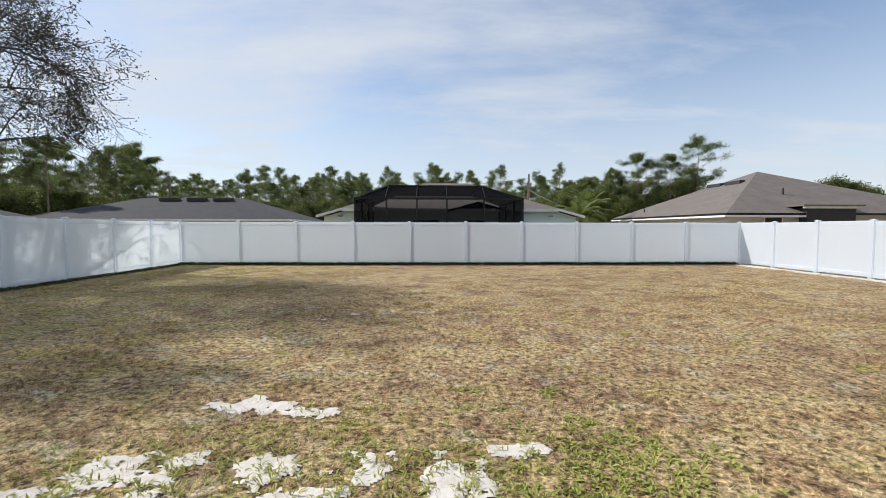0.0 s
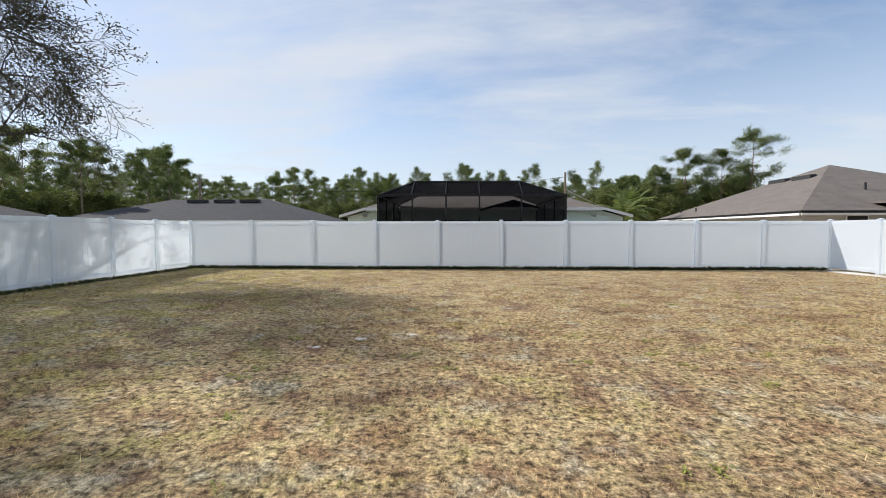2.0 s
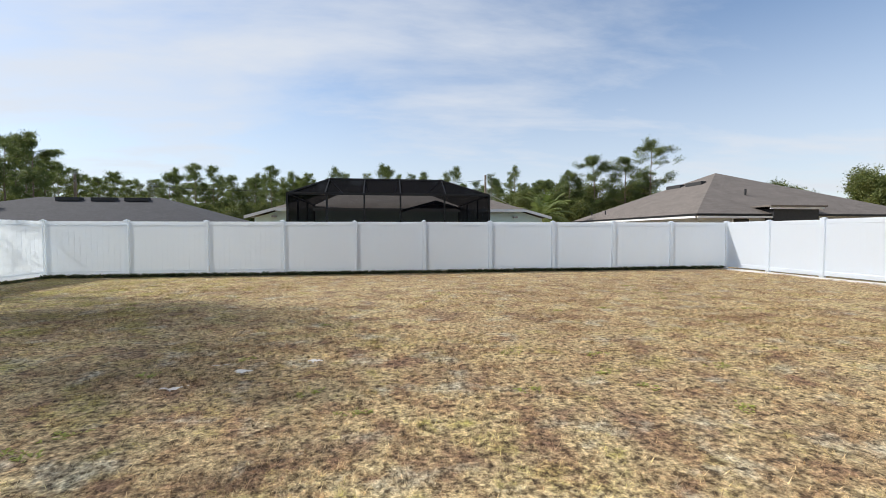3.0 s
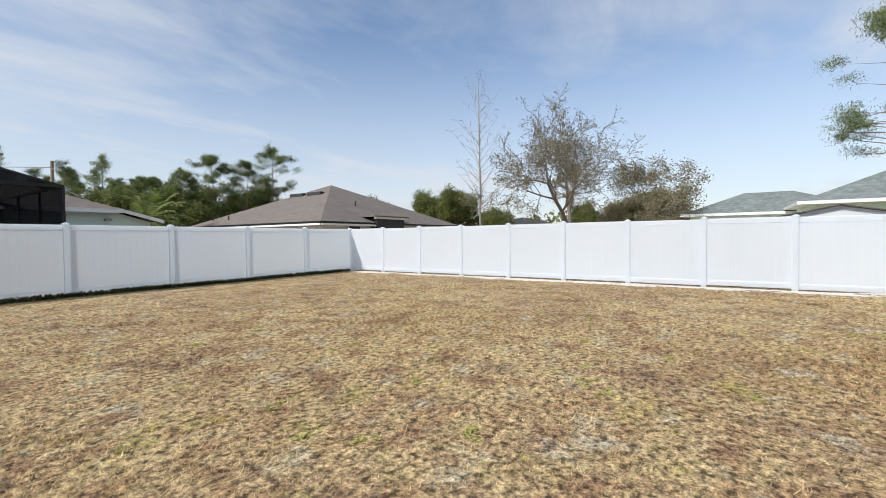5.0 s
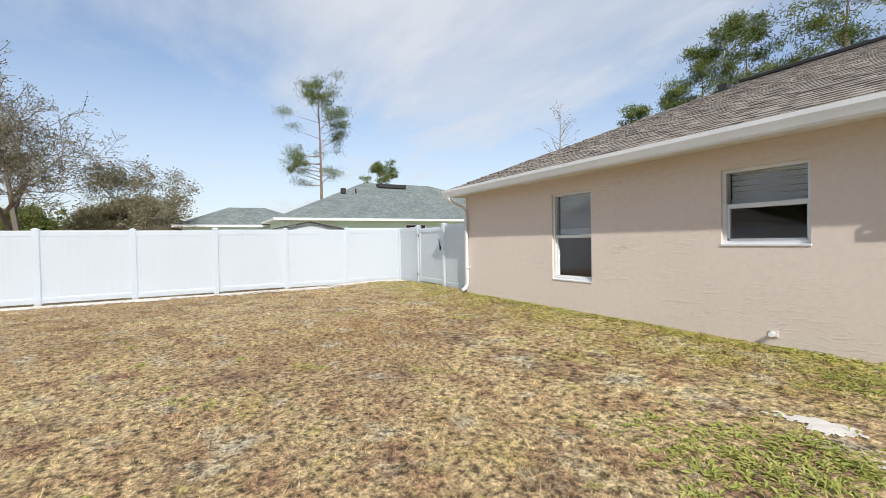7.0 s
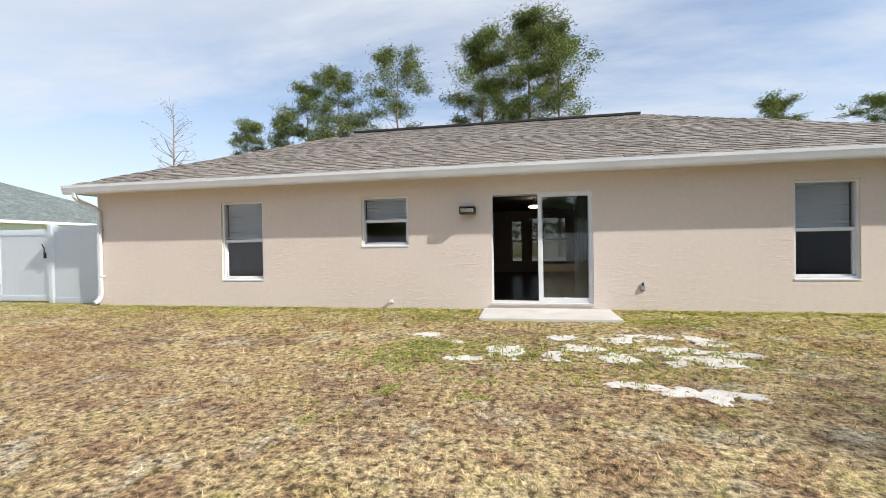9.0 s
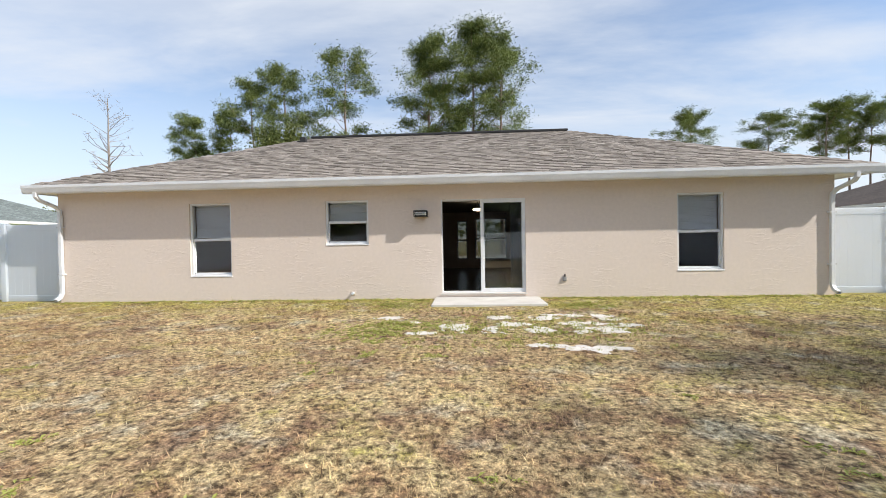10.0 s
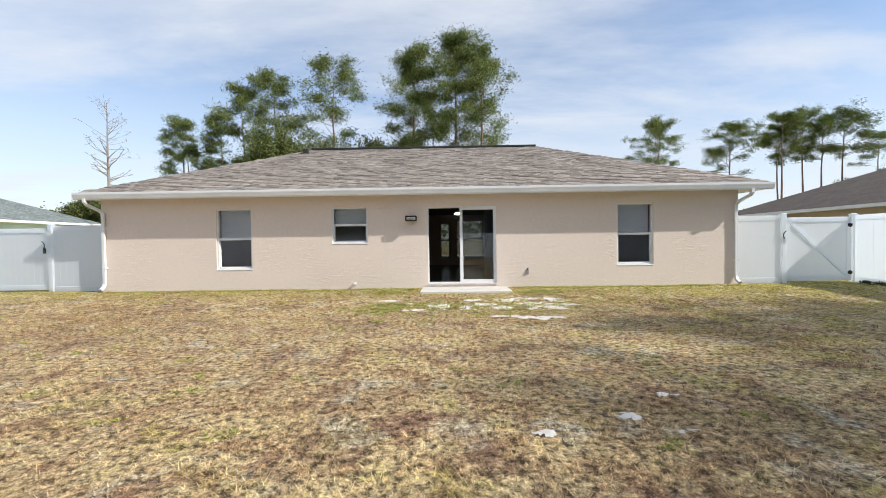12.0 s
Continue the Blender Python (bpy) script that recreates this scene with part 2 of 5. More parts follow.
def foliage(name, cols, coarse=0.4, through_light=0.45):
    """Leaves: colour by leaf and by coarse noise, some light let through."""
    m, ns, ls, p = nodes_of(name)
    pos = position(ns)
    rnd = ns.new("ShaderNodeNewGeometry").outputs["Random Per Island"]
    r = ramp(ns, [(i / (len(cols) - 1), c) for i, c in enumerate(cols)])
    n1 = noise_node(ns, ls, pos, coarse, 3)
    ad = ns.new("ShaderNodeMath")
    ad.operation = "MULTIPLY_ADD"
    ls.new(rnd, ad.inputs[0])
    ad.inputs[1].default_value = 0.55
    sub = ns.new("ShaderNodeMath")
    sub.operation = "MULTIPLY_ADD"
    ls.new(n1.outputs[0], sub.inputs[0])
    sub.inputs[1].default_value, sub.inputs[2].default_value = 1.1, -0.32
    ls.new(sub.outputs[0], ad.inputs[2])
    ls.new(ad.outputs[0], r.inputs[0])
    ls.new(r.outputs[0], p.inputs["Base Color"])
    p.inputs["Roughness"].default_value = 0.65
    tl = ns.new("ShaderNodeBsdfTranslucent")
    ls.new(r.outputs[0], tl.inputs[0])
    mx = ns.new("ShaderNodeMixShader")
    mx.inputs[0].default_value = through_light
    ls.new(p.outputs[0], mx.inputs[1])
    ls.new(tl.outputs[0], mx.inputs[2])
    ls.new(mx.outputs[0], ns["Material Output"].inputs[0])
    return m


NEEDLE = foliage("pine needles", [(0.045, 0.07, 0.022), (0.12, 0.16, 0.042), (0.27, 0.31, 0.085)], 0.7, 0.36)
OAKLEAF = foliage("evergreen leaves", [(0.04, 0.06, 0.018), (0.12, 0.15, 0.035), (0.27, 0.27, 0.075)], 0.7, 0.32)
DRYLEAF = foliage("dry leaves", [(0.11, 0.115, 0.055), (0.22, 0.20, 0.11), (0.38, 0.33, 0.22)])
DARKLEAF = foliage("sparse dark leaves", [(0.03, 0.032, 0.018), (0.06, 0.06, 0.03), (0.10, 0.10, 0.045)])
PALMLEAF = foliage("palm fronds", [(0.08, 0.12, 0.03), (0.15, 0.19, 0.05), (0.24, 0.26, 0.09)])
# very dark green: the shade under the fences is put into the colour
SHADEGRASS = foliage("grass with fence shade in its colour", [(0.03, 0.045, 0.015), (0.055, 0.075, 0.025), (0.09, 0.11, 0.04)], 1.5, 0.2)
WEED = foliage("weed leaves", [(0.24, 0.26, 0.06), (0.38, 0.40, 0.09), (0.55, 0.53, 0.20)], 1.5, 0.3)


def lawn_colour(ns, ls, pos, rnd):
    """Winter lawn: tussocks of straw, mauve-brown, olive and bleached grey, greener along the house."""
    def shifted(dx, dy):
        mp = ns.new("ShaderNodeMapping")
        mp.inputs["Location"].default_value = (dx, dy, 0)
        ls.new(pos, mp.inputs[0])
        return mp.outputs[0]

    def madd(v, k, c):
        n = ns.new("ShaderNodeMath")
        n.operation = "MULTIPLY_ADD"
        ls.new(v, n.inputs[0])
        n.inputs[1].default_value = k
        if isinstance(c, float):
            n.inputs[2].default_value = c
        else:
            ls.new(c, n.inputs[2])
        return n.outputs[0]

    def span(v, a, b, c, d):
        n = ns.new("ShaderNodeMapRange")
        for i, q in zip((1, 2, 3, 4), (a, b, c, d)):
            n.inputs[i].default_value = q
        ls.new(v, n.inputs[0])
        return n.outputs[0]

    hue = madd(rnd, 0.13, noise_node(ns, ls, pos, 2.4, 5, 0.66).outputs[0])
    r = ramp(ns, [(0.40, (0.37, 0.22, 0.145)), (0.49, (0.56, 0.385, 0.22)), (0.57, (0.71, 0.55, 0.325)), (0.66, (0.79, 0.64, 0.39)), (0.76, (0.55, 0.48, 0.16))])
    ls.new(hue, r.inputs[0])
    col = r.outputs[0]
    # broad drift between browner and yellower stretches
    drift = span(noise_node(ns, ls, shifted(5, 9), 0.33, 3, 0.5).outputs[0], 0.42, 0.66, 0.0, 0.5)
    col = mixed(ns, ls, drift, col, (0.46, 0.30, 0.175))
    # dead mats of dark mauve-brown, a hand to a stride across
    mats = span(madd(noise_node(ns, ls, shifted(-21, 3), 6.5, 4, 0.6).outputs[0], 0.45, noise_node(ns, ls, shifted(3, -14), 1.1, 5, 0.6, dist=0.6).outputs[0]), 0.76, 0.90, 0.0, 0.72)
    col = mixed(ns, ls, mats, col, (0.285, 0.17, 0.12))
    sp = ns.new("ShaderNodeSeparateXYZ")
    ls.new(pos, sp.inputs[0])
    green = madd(rnd, 0.16, noise_node(ns, ls, shifted(-12, 40), 1.5, 6, 0.68).outputs[0])
    green = madd(span(sp.outputs[1], 2.6, 0.2, 0.0, 0.24), 1.0, green)
    green = madd(span(sp.outputs[0], -1.0, -7.0, 0.0, 0.14), 1.0, green)
    col = mixed(ns, ls, span(green, 0.64, 0.86, 0.0, 0.8), col, (0.50, 0.46, 0.11))
    grey = span(noise_node(ns, ls, shifted(31, 17), 2.0, 5, 0.62).outputs[0], 0.55, 0.68, 0.0, 0.75)
    col = mixed(ns, ls, grey, col, (0.70, 0.66, 0.55))
    # clump by clump and blade by blade
    r4 = ramp(ns, [(0.37, (0.20, 0.175, 0.135)), (0.48, (0.75, 0.745, 0.68)), (0.63, (1.32, 1.32, 1.23))])
    ls.new(noise_node(ns, ls, pos, 15, 4, 0.65).outputs[0], r4.inputs[0])
    col = mixed(ns, ls, 1.0, col, r4.outputs[0], "MULTIPLY")
    r5 = ramp(ns, [(0.0, (0.80, 0.78, 0.75)), (1.0, (1.16, 1.15, 1.13))])
    ls.new(rnd, r5.inputs[0])
    return mixed(ns, ls, 1.0, col, r5.outputs[0], "MULTIPLY")


def grass_mats():
    m, ns, ls, p = nodes_of("dry grass blades")
    geo = ns.new("ShaderNodeNewGeometry")
    col = lawn_colour(ns, ls, geo.outputs["Position"], geo.outputs["Random Per Island"])
    ls.new(col, p.inputs["Base Color"])
    p.inputs["Roughness"].default_value = 0.7
    tl = ns.new("ShaderNodeBsdfTranslucent")
    ls.new(col, tl.inputs[0])
    mx = ns.new("ShaderNodeMixShader")
    mx.inputs[0].default_value = 0.25
    ls.new(p.outputs[0], mx.inputs[1])
    ls.new(tl.outputs[0], mx.inputs[2])
    ls.new(mx.outputs[0], ns["Material Output"].inputs[0])
    g, ns, ls, p = nodes_of("lawn soil and thatch")
    geo = ns.new("ShaderNodeNewGeometry")
    pos = geo.outputs["Position"]
    nf = noise_node(ns, ls, pos, 38, 4, 0.7)
    col = lawn_colour(ns, ls, pos, nf.outputs[0])
    r = ramp(ns, [(0.36, (0.40, 0.37, 0.33)), (0.62, (1.05, 1.05, 1.05))])
    ls.new(nf.outputs[0], r.inputs[0])
    ls.new(mixed(ns, ls, 1.0, col, r.outputs[0], "MULTIPLY"), p.inputs["Base Color"])
    p.inputs["Roughness"].default_value = 1.0
    bp = ns.new("ShaderNodeBump")
    bp.inputs["Strength"].default_value, bp.inputs["Distance"].default_value = 0.8, 0.03
    ls.new(nf.outputs[0], bp.inputs["Height"])
    ls.new(bp.outputs[0], p.inputs["Normal"])
    return m, g


BLADES, LAWN = grass_mats()


def glow(name, col, strength):
    m, ns, ls, p = nodes_of(name)
    p.inputs["Emission Color"].default_value = (*col, 1)
    p.inputs["Emission Strength"].default_value = strength
    return m


BULB = glow("lit bulb", (1.0, 0.8, 0.55), 2.5)
FROST = surface("frosted lamp glass", (0.82, 0.80, 0.74), (0.74, 0.72, 0.66), 5, 40, 0.35, bump=0)


# ---- building helpers ----
def box(bm, x0, x1, y0, y1, z0, z1, bevel=0.0):
    r = bmesh.ops.create_cube(bm, size=1.0, matrix=Matrix.Translation(((x0 + x1) / 2, (y0 + y1) / 2, (z0 + z1) / 2)) @ Matrix.Diagonal((abs(x1 - x0), abs(y1 - y0), abs(z1 - z0), 1)))
    if bevel:
        es = {e for v in r["verts"] for e in v.link_edges}
        bmesh.ops.bevel(bm, geom=list(es), offset=bevel, segments=2, affect="EDGES", profile=0.6)


def mesh_of(bm, name, material, smooth=False):
    me = bpy.data.meshes.new(name)
    bmesh.ops.recalc_face_normals(bm, faces=bm.faces)
    bm.to_mesh(me)
    bm.free()
    me.materials.append(material)
    if smooth:
        for f in me.polygons:
            f.use_smooth = True
    return me


def part(name, bm, material, parent=None, label="", smooth=False):
    ob = new(name, mesh_of(bm, name, material, smooth))
    if parent:
        ob.parent = parent
    return tagged(ob, label)


def part_mesh(name, me, parent, m=None, label=""):
    ob = new(name, me)
    ob.parent = parent
    if m is not None:
        ob.matrix_basis = m
    return tagged(ob, label)


def boxes(name, material, parent, *dims, bevel=0.0, label=""):
    bm = bmesh.new()
    for d in dims:
        box(bm, *d, bevel=bevel)
    return part(name, bm, material, parent, label)


def raw_mesh(name, verts, faces, material):
    me = bpy.data.meshes.new(name)
    me.from_pydata(verts, [], faces)
    me.materials.append(material)
    return me


def empty(name, x=0, y=0, z=0):
    ob = new(name)
    ob.location = (x, y, z)
    return ob


def ground_z(x, y):
    """Height of the lawn: the house stands on a low pad."""
    k = min(max((3.6 - y) / 3.3, 0.0), 1.0)
    k = k * k * (3 - 2 * k)
    return 0.085 * k + 0.012 * noise.noise((x * 0.5, y * 0.5, 0.3))


# ---- ground ----
def axis(lo, hi, step, far):
    inner = list(np.arange(lo, hi + 1e-6, step))
    out = [hi + d for d in (1, 3, 7, 15, 30, 60, 120, 300, far)]
    back = [lo - d for d in (far, 300, 120, 60, 30, 15, 7, 3, 1)]
    return back + inner + out


gx, gy = axis(-14, 16, 0.25, 1800), axis(-2, 22, 0.25, 1800)
verts = [(x, y, ground_z(x, y)) for y in gy for x in gx]
nx = len(gx)
faces = [(j * nx + i, j * nx + i + 1, (j + 1) * nx + i + 1, (j + 1) * nx + i) for j in range(len(gy) - 1) for i in range(nx - 1)]
ground = new("ground", raw_mesh("ground", verts, faces, LAWN))
for f in ground.data.polygons:
    f.use_smooth = True
tagged(ground, "dormant straw-brown lawn with yellow-green patches", "ground", kind="structure")

# bare sand: irregular low mounds (x, y, half-length, half-width)
SPOTS = [(-2.19, 4.01, 0.2, 0.15), (-1.89, 3.96, 0.15, 0.1), (-1.53, 3.86, 0.17, 0.09), (-2.46, 2.98, 0.36, 0.16), (-2.09, 3.08, 0.15, 0.1), (-1.56, 2.98, 0.26, 0.15),
         (-1.26, 2.58, 0.3, 0.12), (-2.81, 2.66, 0.22, 0.13), (-2.26, 2.58, 0.34, 0.12), (-0.89, 2.96, 0.19, 0.13), (-0.33, 2.86, 0.18, 0.22), (0.13, 3.13, 0.16, 0.08),
         (0.79, 2.08, 0.18, 0.1), (0.35, 2.4, 0.1, 0.07), (-1.09, 2.13, 0.24, 0.1), (-1.83, 2.18, 0.3, 0.12), (-2.13, 1.98, 0.26, 0.09), (-2.73, 2.1, 0.2, 0.2),
         (-1.9, 8, 0.17, 0.06), (-1.22, 8.28, 0.13, 0.06), (-2.15, 7.65, 0.08, 0.05), (-2.36, 7.6, 0.1, 0.05), (-2.2, 8.25, 0.16, 0.06)]


def in_sand(x, y):
    best = -1.0
    for sx, sy, a, b in SPOTS:
        dx, dy = (x - sx) / (1.12 * a), (y - sy) / (1.2 * b)
        d2 = dx * dx + dy * dy
        if d2 < 3.2:
            best = max(best, (1.0 if sy < 6 else 0.12) - d2 + 2.0 * noise.noise((x * 5.0, y * 5.0, 1.7)) + 1.1 * noise.noise((x * 14.0, y * 14.0, 4.2)) + 0.45 * noise.noise((x * 31.0, y * 31.0, 6.1)))
    return best


def sand_patch(x0, x1, y0, y1, step, test, name, label):
    bm = bmesh.new()
    made = {}

    def vert(i, j):
        if (i, j) not in made:
            x, y = x0 + i * step, y0 + j * step
            s = test(x, y)
            x += 0.5 * step * noise.noise((x * 30, y * 30, 8))
            y += 0.5 * step * noise.noise((x * 30, y * 30, 3))
            made[i, j] = bm.verts.new((x, y, ground_z(x, y) + 0.004 + min(max(s, 0), 0.5) * 0.014 + 0.006 * noise.noise((x * 9, y * 9, 2))))
        return made[i, j]

    for i in range(int((x1 - x0) / step)):
        for j in range(int((y1 - y0) / step)):
            if test(x0 + (i + 0.5) * step, y0 + (j + 0.5) * step) > 0.12:
                bm.faces.new([vert(i, j), vert(i + 1, j), vert(i + 1, j + 1), vert(i, j + 1)])
    ob = part(name, bm, SAND, None, smooth=True)
    return tagged(ob, label, "sand", kind="stuff")


sand_patch(-3.6, 1.4, 1.3, 4.5, 0.02, in_sand, "sand_patch", "bare white sand showing through the lawn by the step")
sand_patch(-3.2, -0.8, 7.2, 8.7, 0.02, in_sand, "sand_patch", "small pale sand scrapes in the lawn")


def fence_sand(x, y):
    d = 13.28 - x
    return 0.62 - d + 0.45 * noise.noise((x * 2.0, y * 1.1, 5)) + 0.35 * noise.noise((x * 7, y * 7, 6)) + 0.2 * noise.noise((x * 16, y * 16, 2)) if d > 0 else -1


sand_patch(12.2, 13.27, -0.2, 18.78, 0.04, fence_sand, "sand_strip", "strip of pale sand along the fence foot")


# ---- vinyl fence ----
POST, RAIL_T, RAIL_B = 0.127, 1.83, 0.05


def post_meshes():
    bm = bmesh.new()
    box(bm, -POST / 2, POST / 2, -POST / 2, POST / 2, -0.25, 1.85, bevel=0.008)
    post = mesh_of(bm, "post", VINYL)
    bm = bmesh.new()
    box(bm, -0.074, 0.074, -0.074, 0.074, 1.845, 1.865, bevel=0.004)
    r = bmesh.ops.create_cone(bm, cap_ends=True, segments=4, radius1=0.094, radius2=0.02, depth=0.028, matrix=Matrix.Translation((0, 0, 1.878)) @ Matrix.Rotation(radians(45), 4, "Z"))
    cap = mesh_of(bm, "post_cap", VINYL)
    return post, cap


POST_ME, CAP_ME = post_meshes()


def rail_mesh(length, z0, z1, deep=0.045):
    bm = bmesh.new()
    box(bm, POST / 2 - 0.01, length - POST / 2 + 0.01, -deep / 2, deep / 2, z0, z1, bevel=0.006)
    return mesh_of(bm, "rail", VINYL)


def board_mesh(width):
    """A tongue-and-groove upright board with eased edges."""
    bm = bmesh.new()
    w, d, e = width / 2 - 0.0001, 0.011, 0.0006
    prof = [(-w, d - e), (-w + e, d), (w - e, d), (w, d - e), (w, -d + e), (w - e, -d), (-w + e, -d), (-w, -d + e)]
    lo = [bm.verts.new((x, y, 0.16)) for x, y in prof]
    hi = [bm.verts.new((x, y, RAIL_T - 0.12)) for x, y in prof]
    for k in range(8):
        bm.faces.new([lo[k], lo[(k + 1) % 8], hi[(k + 1) % 8], hi[k]])
    bm.faces.new(lo[::-1])
    bm.faces.new(hi)
    return mesh_of(bm, "board", VINYL)


def fence_panel(fence, m, length, cache):
    """Rails and boards of one bay that starts at the pose m and runs along its x."""
    key = round(length, 3)
    if key not in cache:
        n = max(2, round((length - POST) / 0.17))
        w = (length - POST + 0.02) / n
        cache[key] = (rail_mesh(length, RAIL_T - 0.14, RAIL_T), rail_mesh(length, RAIL_B, 0.19), board_mesh(w), n, w)
    top, bottom, board, n, w = cache[key]
    part_mesh("top_rail", top, fence, m)
    part_mesh("bottom_rail", bottom, fence, m)
    for k in range(n):
        part_mesh("board", board, fence, m @ Matrix.Translation((POST / 2 - 0.01 + (k + 0.5) * w, 0, 0)))


def fence_post(fence, m):
    p = part_mesh("post", POST_ME, fence, m)
    part_mesh("post_cap", CAP_ME, p)


CACHE = {}
FX0, FX1, FY = -11.18, 13.34, 18.90
STEP_B, STEP_S = (FX1 - FX0) / 10, 1.917


def jitter(k):
    return 0.008 * math.sin(k * 2.7)


back_fence = tagged(empty("vinyl_fence", FX0, FY, 0), "white vinyl privacy fence across the rear of the yard", "fence", "yard fences")
for k in range(11):
    fence_post(back_fence, pose(k * STEP_B, 0, jitter(k)))
    if k < 10:
        fence_panel(back_fence, pose(k * STEP_B, 0, 0.5 * (jitter(k) + jitter(k + 1))), STEP_B, CACHE)
for fx, label in ((FX1, "sunlit white vinyl privacy fence along the yard side"), (FX0, "shaded white vinyl privacy fence under the overhanging tree")):
    f = tagged(empty("vinyl_fence", fx, FY, 0), label, "fence", "yard fences")
    for k in range(10):
        turn = pose(0, -k * STEP_S, jitter(k + 3), 0, 0, -90)
        if k:
            fence_post(f, turn)
        fence_panel(f, turn, STEP_S, CACHE)
    fence_post(f, pose(0, -10 * STEP_S, 0))
GY = FY - 10 * STEP_S


def latch(parent, x, y, side):
    """Black gate latch with a curved pull."""
    h = boxes("latch", BLACK, parent, (x - 0.03, x + 0.03, y, y + 0.025, 1.12, 1.26), bevel=0.006, label="black gate latch with a curved pull")
    cu = bpy.data.curves.new("pull", "CURVE")
    cu.dimensions, cu.bevel_depth, cu.bevel_resolution = "3D", 0.011, 2
    s = cu.splines.new("BEZIER")
    pts = [(x + 0.02 * side, y + 0.02, 1.24), (x - 0.045 * side, y + 0.06, 1.34), (x + 0.03 * side, y + 0.05, 1.45)]
    s.bezier_points.add(2)
    for b, q in zip(s.bezier_points, pts):
        b.co, b.handle_left_type, b.handle_right_type = q, "AUTO", "AUTO"
    cu.materials.append(BLACK)
    ob = new("pull", cu)
    ob.parent = h


def gate(x0, x1, hinge_x, latch_x, brace, label):
    """A framed vinyl gate between x0 and x1, standing in the line y = GY."""
    g = tagged(empty("fence_gate", 0, GY, 0), label, "gate", "side gates")
    boxes("gate_frame", VINYL, g, (x0, x1, -0.03, 0.03, 1.68, 1.80), (x0, x1, -0.03, 0.03, 0.13, 0.26),
          (x0, x0 + 0.1, -0.031, 0.031, 0.13, 1.80), (x1 - 0.1, x1, -0.031, 0.031, 0.13, 1.80))
    n = max(3, round((x1 - x0 - 0.2) / 0.17))
    w = (x1 - x0 - 0.2) / n
    me = board_mesh(w)
    for k in range(n):
        part_mesh("board", me, g, Matrix.Translation((x0 + 0.1 + (k + 0.5) * w, -0.005, 0.05)))
    if brace:
        a, b = Vector((x1 - 0.12, 0.02, 1.68)), Vector((x0 + 0.12, 0.02, 0.27))
        d = b - a
        bm = bmesh.new()
        box(bm, 0, d.length, -0.016, 0.016, -0.045, 0.045, bevel=0.004)
        bm.transform(Matrix.Translation(a) @ Matrix.Rotation(math.atan2(-d.z, d.x), 4, "Y"))
        part("brace", bm, VINYL, g)
    for z in (0.34, 1.58):
        boxes("hinge", BLACK, g, (hinge_x - 0.055, hinge_x + 0.055, 0.032, 0.05, z - 0.04, z + 0.04), (hinge_x - 0.012, hinge_x + 0.012, 0.03, 0.065, z - 0.055, z + 0.055), bevel=0.004, label="black gate hinge")
    latch(g, latch_x, 0.033, 1 if latch_x < hinge_x else -1)
    return g


# short fence returns from the yard corners to the house, each with a gate
east_return = tagged(empty("vinyl_fence", 0, GY, 0), "short white vinyl fence between yard corner and house", "fence", "yard fences")
west_return = tagged(empty("vinyl_fence", 0, GY, 0), "short white vinyl fence beside a braced gate", "fence", "yard fences")
HX0, HX1 = -8.0, 8.60
for f, spans, posts in ((east_return, ((11.87, FX1), (HX1 + 0.09, 10.20)), (11.87, 10.20)), (west_return, ((-9.34, HX0 - 0.09),), (-9.34,))):
    for a, b in spans:
        fence_panel(f, pose(a, 0, 0.03), b - a, CACHE)
    for x in posts:
        fence_post(f, pose(x, 0, 0.03))
gate(10.27, 11.80, 11.85, 10.36, False, "closed white vinyl gate with black latch and hinges")
gate(-11.10, -9.41, -11.06, -9.34, True, "closed white vinyl gate with a diagonal brace")

# ---- the house ----
WALL_T, WALL_TOP = 0.2, 2.55
DOOR = (-1.78, 0.0, 0.20, 2.20)
WINDOWS = [(4.615, 5.56, 0.632, 2.23, 1.43), (1.57, 2.506, 1.278, 2.226, 1.76), (-5.835, -4.898, 0.626, 2.228, 1.43)]


def pierced_wall(name, x0, x1, z0, z1, y_out, y_in, holes, material, label, outside=1):
    xs = sorted({x0, x1, *[h[0] for h in holes], *[h[1] for h in holes]})
    zs = sorted({z0, z1, *[h[2] for h in holes], *[h[3] for h in holes]})
    bm = bmesh.new()

    def quad(*p):
        bm.faces.new([bm.verts.new(q) for q in p])

    for a, b in zip(xs, xs[1:]):
        for c, d in zip(zs, zs[1:]):
            if any(h[0] <= a and b <= h[1] and h[2] <= c and d <= h[3] for h in holes):
                continue
            for y in (y_out, y_in):
                quad((a, y, c), (b, y, c), (b, y, d), (a, y, d))
    for a, b, c, d in [(x0, x1, z0, z1)] + [h[:4] for h in holes]:
        quad((a, y_out, c), (a, y_in, c), (a, y_in, d), (a, y_out, d))
        quad((b, y_out, c), (b, y_in, c), (b, y_in, d), (b, y_out, d))
        quad((a, y_out, c), (b, y_out, c), (b, y_in, c), (a, y_in, c))
        quad((a, y_out, d), (b, y_out, d), (b, y_in, d), (a, y_in, d))
    bmesh.ops.remove_doubles(bm, verts=bm.verts, dist=1e-4)
    return tagged(part(name, bm, material), label, "wall", kind="structure")


